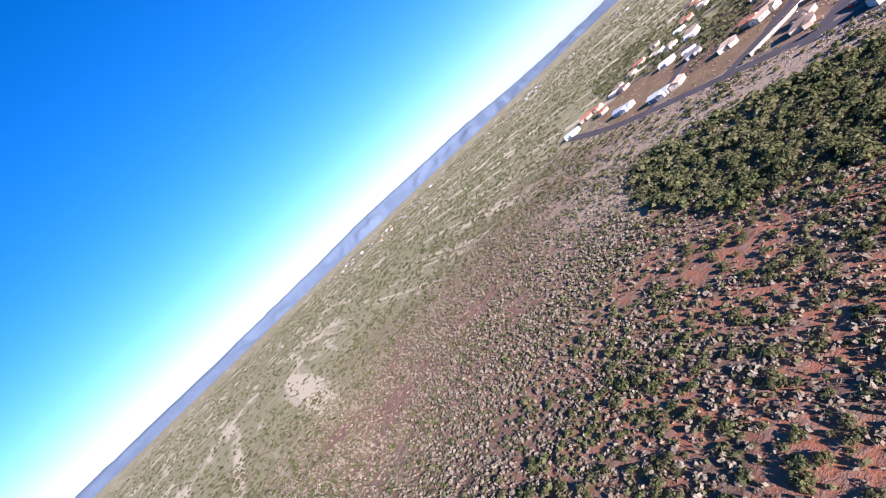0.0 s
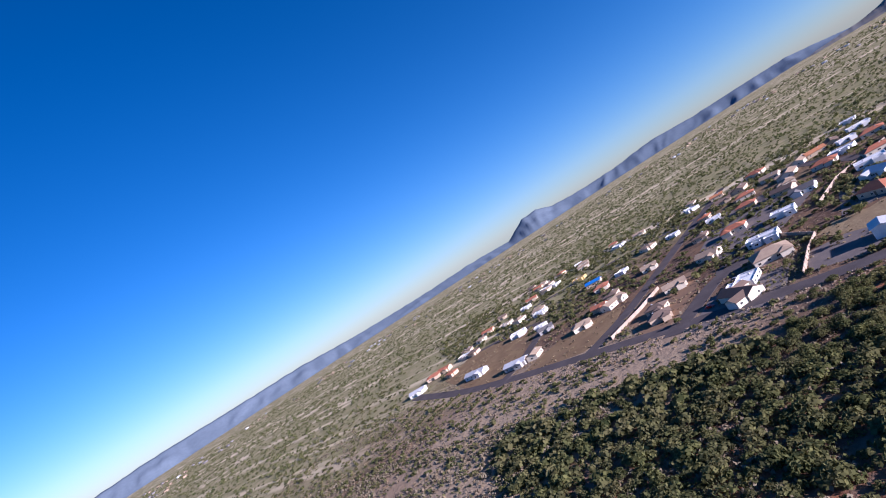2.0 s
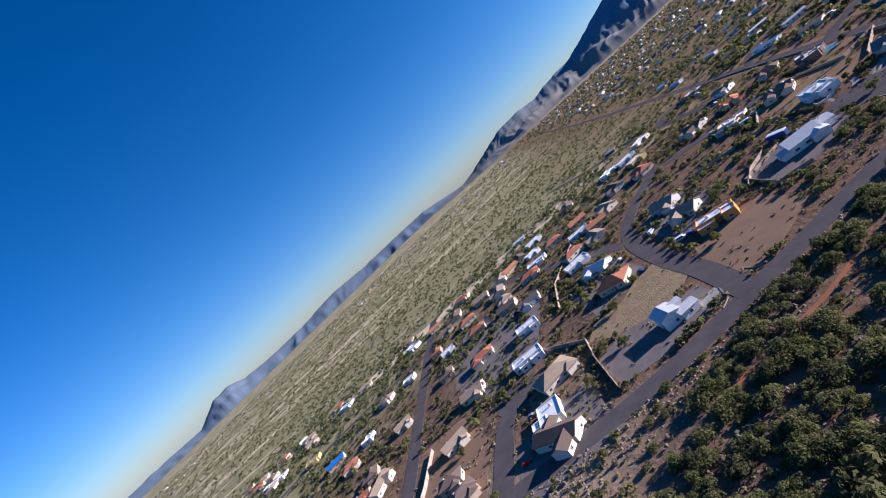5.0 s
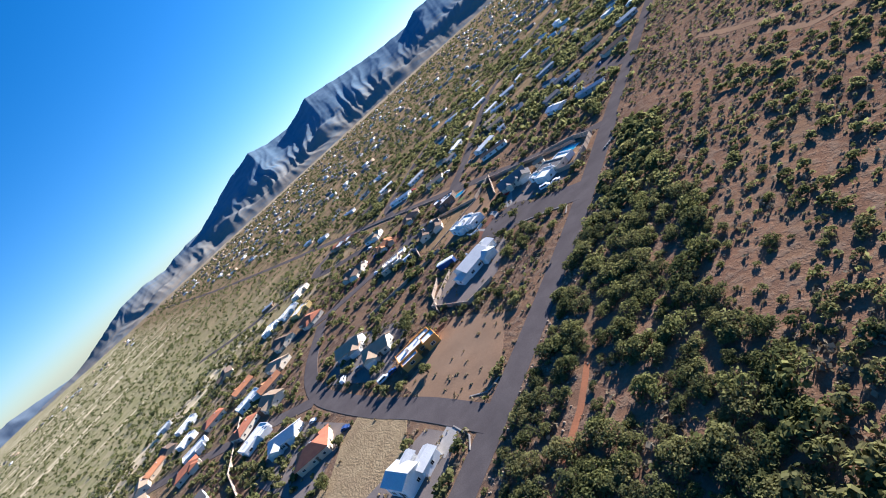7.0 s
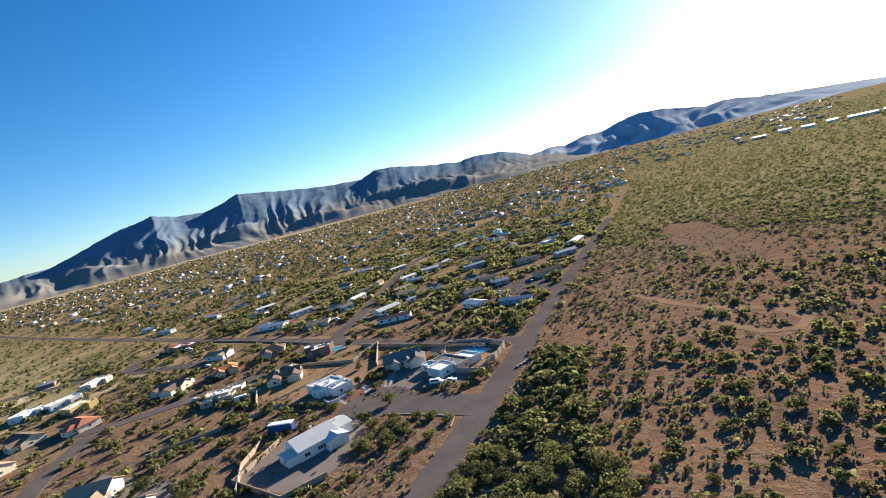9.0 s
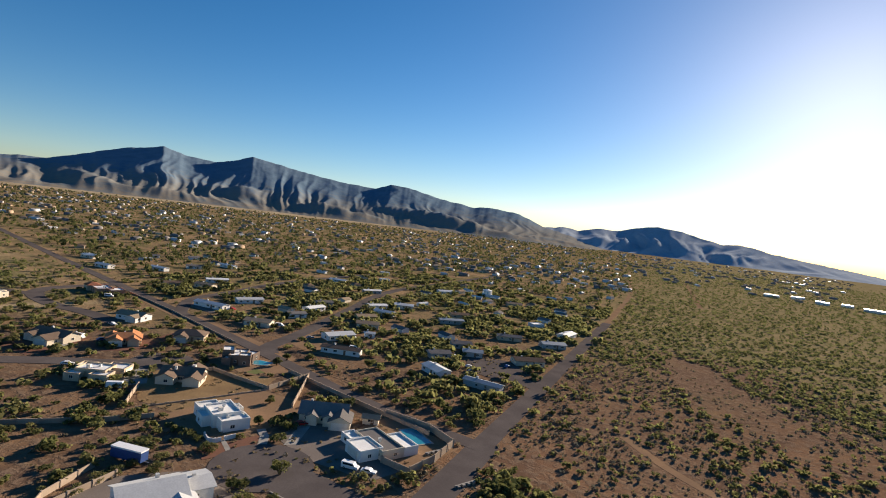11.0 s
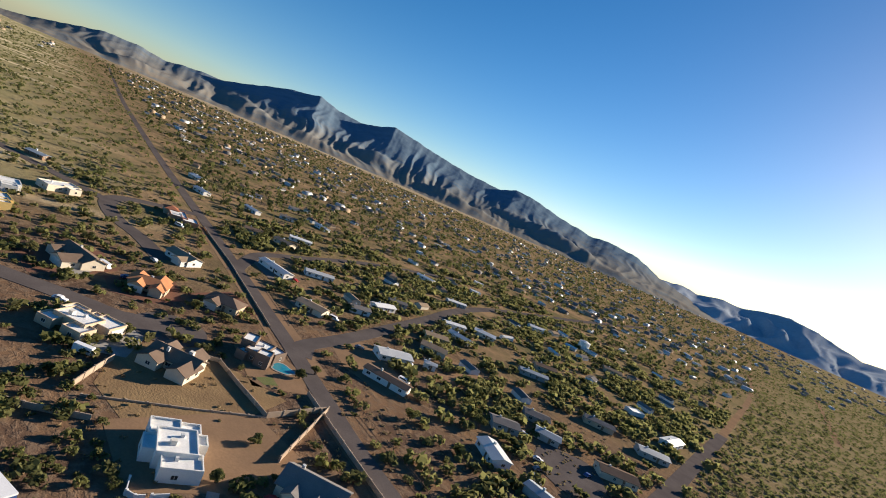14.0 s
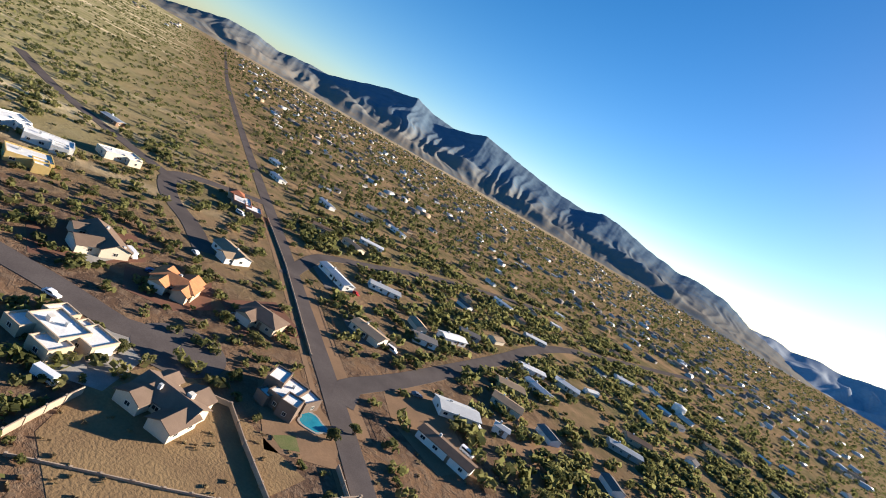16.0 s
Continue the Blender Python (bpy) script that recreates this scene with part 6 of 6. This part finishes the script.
# small clumps between the bushes
for material, label, seed, count, west, south, north in (("dry_leaf", "small grey-green desert clumps", 21, 26000, -60, -420, 330), ("leaf", "small green desert clumps", 22, 15000, -60, -420, 330),
                                                                ("dry_leaf", "grey-green clumps over the southern slope", 23, 36000, 40, -330, 10), ("leaf_far", "green clumps over the southern slope", 24, 14000, 40, -330, 10)):
    chunks = []
    r3 = np.random.default_rng(seed)
    for _ in range(count):
        x, y = r3.uniform(west, 330), r3.uniform(south, north)
        n = noise.fractal((x * 0.025, y * 0.025, 6.0), 1.0, 2.0, 3)
        if r3.random() > 0.6 + n or near_road(x, y, 0.6) or near_house(x, y, 1.0) or any(inside(x, y, q) for q in OPEN_LOTS):
            continue
        size = r3.uniform(0.35, 1.15)
        V, _q = leaf_cloud(r3, [(0, 0, 0.4, 0.8)], 7, 0.5)
        chunks.append(V * size + (x, y, 0))
    V = np.concatenate(chunks)
    tagged(new("small_scrub", from_arrays("small_scrub", V, np.arange(len(V)).reshape(-1, 4), material)), label, "scrub", kind="stuff")

# dry grass tufts
chunks = []
for _ in range(15000):
    x, y = r3.uniform(-120, 330), r3.uniform(-330, 330)
    n = noise.fractal((x * 0.03, y * 0.03, 9.0), 1.0, 2.0, 3)
    if r3.random() > 0.5 + n or near_road(x, y, 0.5) or near_house(x, y, 1.0):
        continue
    c = r3.normal(size=(5, 2)) * 0.35
    s = r3.uniform(0.25, 0.6, 5)
    a = r3.uniform(0, 3.14, 5)
    for (cx, cy), h, t in zip(c, s, a):
        dx, dy = 0.22 * math.cos(t), 0.22 * math.sin(t)
        chunks.append(((x + cx - dx, y + cy - dy, 0), (x + cx + dx, y + cy + dy, 0), (x + cx + dx * 1.5 + 0.1, y + cy + dy * 1.5, h), (x + cx - dx * 1.5 + 0.1, y + cy - dy * 1.5, h)))
V = np.asarray(chunks).reshape(-1, 3)
tagged(new("dry_grass", from_arrays("dry_grass", V, np.arange(len(V)).reshape(-1, 4), "straw")), "tufts of dry straw-coloured grass", "grass", kind="stuff")

# loose stones on the verge
V, Q = [], []
for _ in range(2600):
    x, y = r3.normal(11, 6), r3.uniform(-200, 130)
    x += road_x(y)
    if near_road(x, y, 0.3) or x < road_x(y):
        continue
    s = r3.uniform(0.1, 0.4)
    b = len(V)
    for u, v, w in ((-1, -1, -0.3), (1, -0.8, -0.3), (0.9, 1, -0.3), (-1, 0.8, -0.3), (-0.6, -0.7, 0.7), (0.7, -0.5, 0.9), (0.5, 0.7, 0.6), (-0.7, 0.5, 0.8)):
        V.append((x + u * s * r3.uniform(0.8, 1.2), y + v * s * r3.uniform(0.8, 1.2), w * s))
    Q += [(b + 4, b + 5, b + 6, b + 7), (b, b + 1, b + 5, b + 4), (b + 1, b + 2, b + 6, b + 5), (b + 2, b + 3, b + 7, b + 6), (b + 3, b, b + 4, b + 7)]
tagged(new("stones", from_arrays("stones", V, Q, "stone")), "loose grey stones on the road verge", "stones", kind="stuff")


# ---- yard trees ----
def tree(label, x, y, spread, height, seed, material="leaf_dark"):
    q = np.random.default_rng(seed)
    root = tagged(new("tree"), label, "tree", "yard trees")
    root.matrix_basis = pose(x, y, 0.04)
    bm = trunk_bm(q, height * 0.9, spread)
    bmesh.ops.create_cone(bm, cap_ends=True, segments=8, radius1=0.24, radius2=0.14, depth=height * 0.5, matrix=pose(0, 0, height * 0.25 - 0.1))
    part("trunk", bm, "bark", root)
    V, Q = leaf_cloud(q, [(a, b, c + height * 0.15, d) for a, b, c, d in crown_blobs(q, 12, spread, height)], 1300, 0.19)
    crown = new("crown", from_arrays("crown", V, Q, material))
    crown.parent = root


for n, (x, y, s, h) in enumerate(((-155.9, 127.9, 2.6, 4.5), (-136.9, 118.8, 2.0, 3.6), (-165.1, 121, 2.0, 3.4), (-139.5, 94.5, 1.8, 3.2), (-187.3, 113.7, 2.0, 3.4), (-120.4, 140.4, 1.8, 3.2), (-123.6, 147.8, 1.8, 3.2), (-76, 99.5, 1.6, 2.8),
                                  (-41.2, 6.4, 2.2, 3.6), (-69.9, 26.9, 3.2, 4.8), (-78, 33.5, 3.2, 4.8), (-95.3, 28.4, 2.8, 4.4), (-48.9, 85.5, 2.4, 3.8), (-50.1, 73.7, 1.8, 3.0), (-88.3, 112.5, 1.6, 2.6), (-27.6, -43.6, 2.2, 3.6), (-21.3, -60.1, 2.4, 3.8),
                                  (-88.1, -47.7, 2.8, 4.4), (-56.4, -35, 2.4, 3.8), (-50.7, -115.9, 2.2, 3.8), (-6.9, -104.2, 1.8, 3.0), (-93.5, -100.6, 2.6, 4.2), (-98.4, 170.6, 2.6, 4.2), (-92.7, 199, 3.0, 4.8), (-105.1, 203.6, 3.0, 5.0), (-115.6, 219.9, 2.8, 4.6), (-192.2, 75.7, 2.2, 3.6), (-216.7, 95.3, 2.4, 4.0))):
    tree("leafy green yard tree", x, y, s, h, 40 + n, "leaf_dark" if n % 2 else "leaf")

# a row of dark cypresses beside a lane
q = np.random.default_rng(77)
V, Q = leaf_cloud(q, [(0, 0, z, 0.75 * (1.0 - 0.13 * z) + 0.1) for z in (0.8, 1.6, 2.4, 3.2, 4.0, 4.8, 5.6, 6.3)], 700, 0.2, 1.1)
CYPRESS = from_arrays("crown", V, Q, "leaf_dark")
bm = bmesh.new()
bmesh.ops.create_cone(bm, cap_ends=True, segments=8, radius1=0.2, radius2=0.1, depth=2.4, matrix=pose(0, 0, 1.0))
STEM = small_mesh("trunk", bm, "bark")
for n in range(13):
    x, y = -268.8 - n * 3.3, 181.2 + n * 2.4
    root = tagged(new("tree"), "slim dark cypress in a row", "tree", "cypress row")
    root.matrix_basis = pose(x, y, 0, 0, 0, n * 47) @ Matrix.Diagonal((1, 1, 0.85 + 0.05 * (n % 5), 1))
    share("trunk", STEM, root, Matrix())
    share("crown", CYPRESS, root, Matrix())
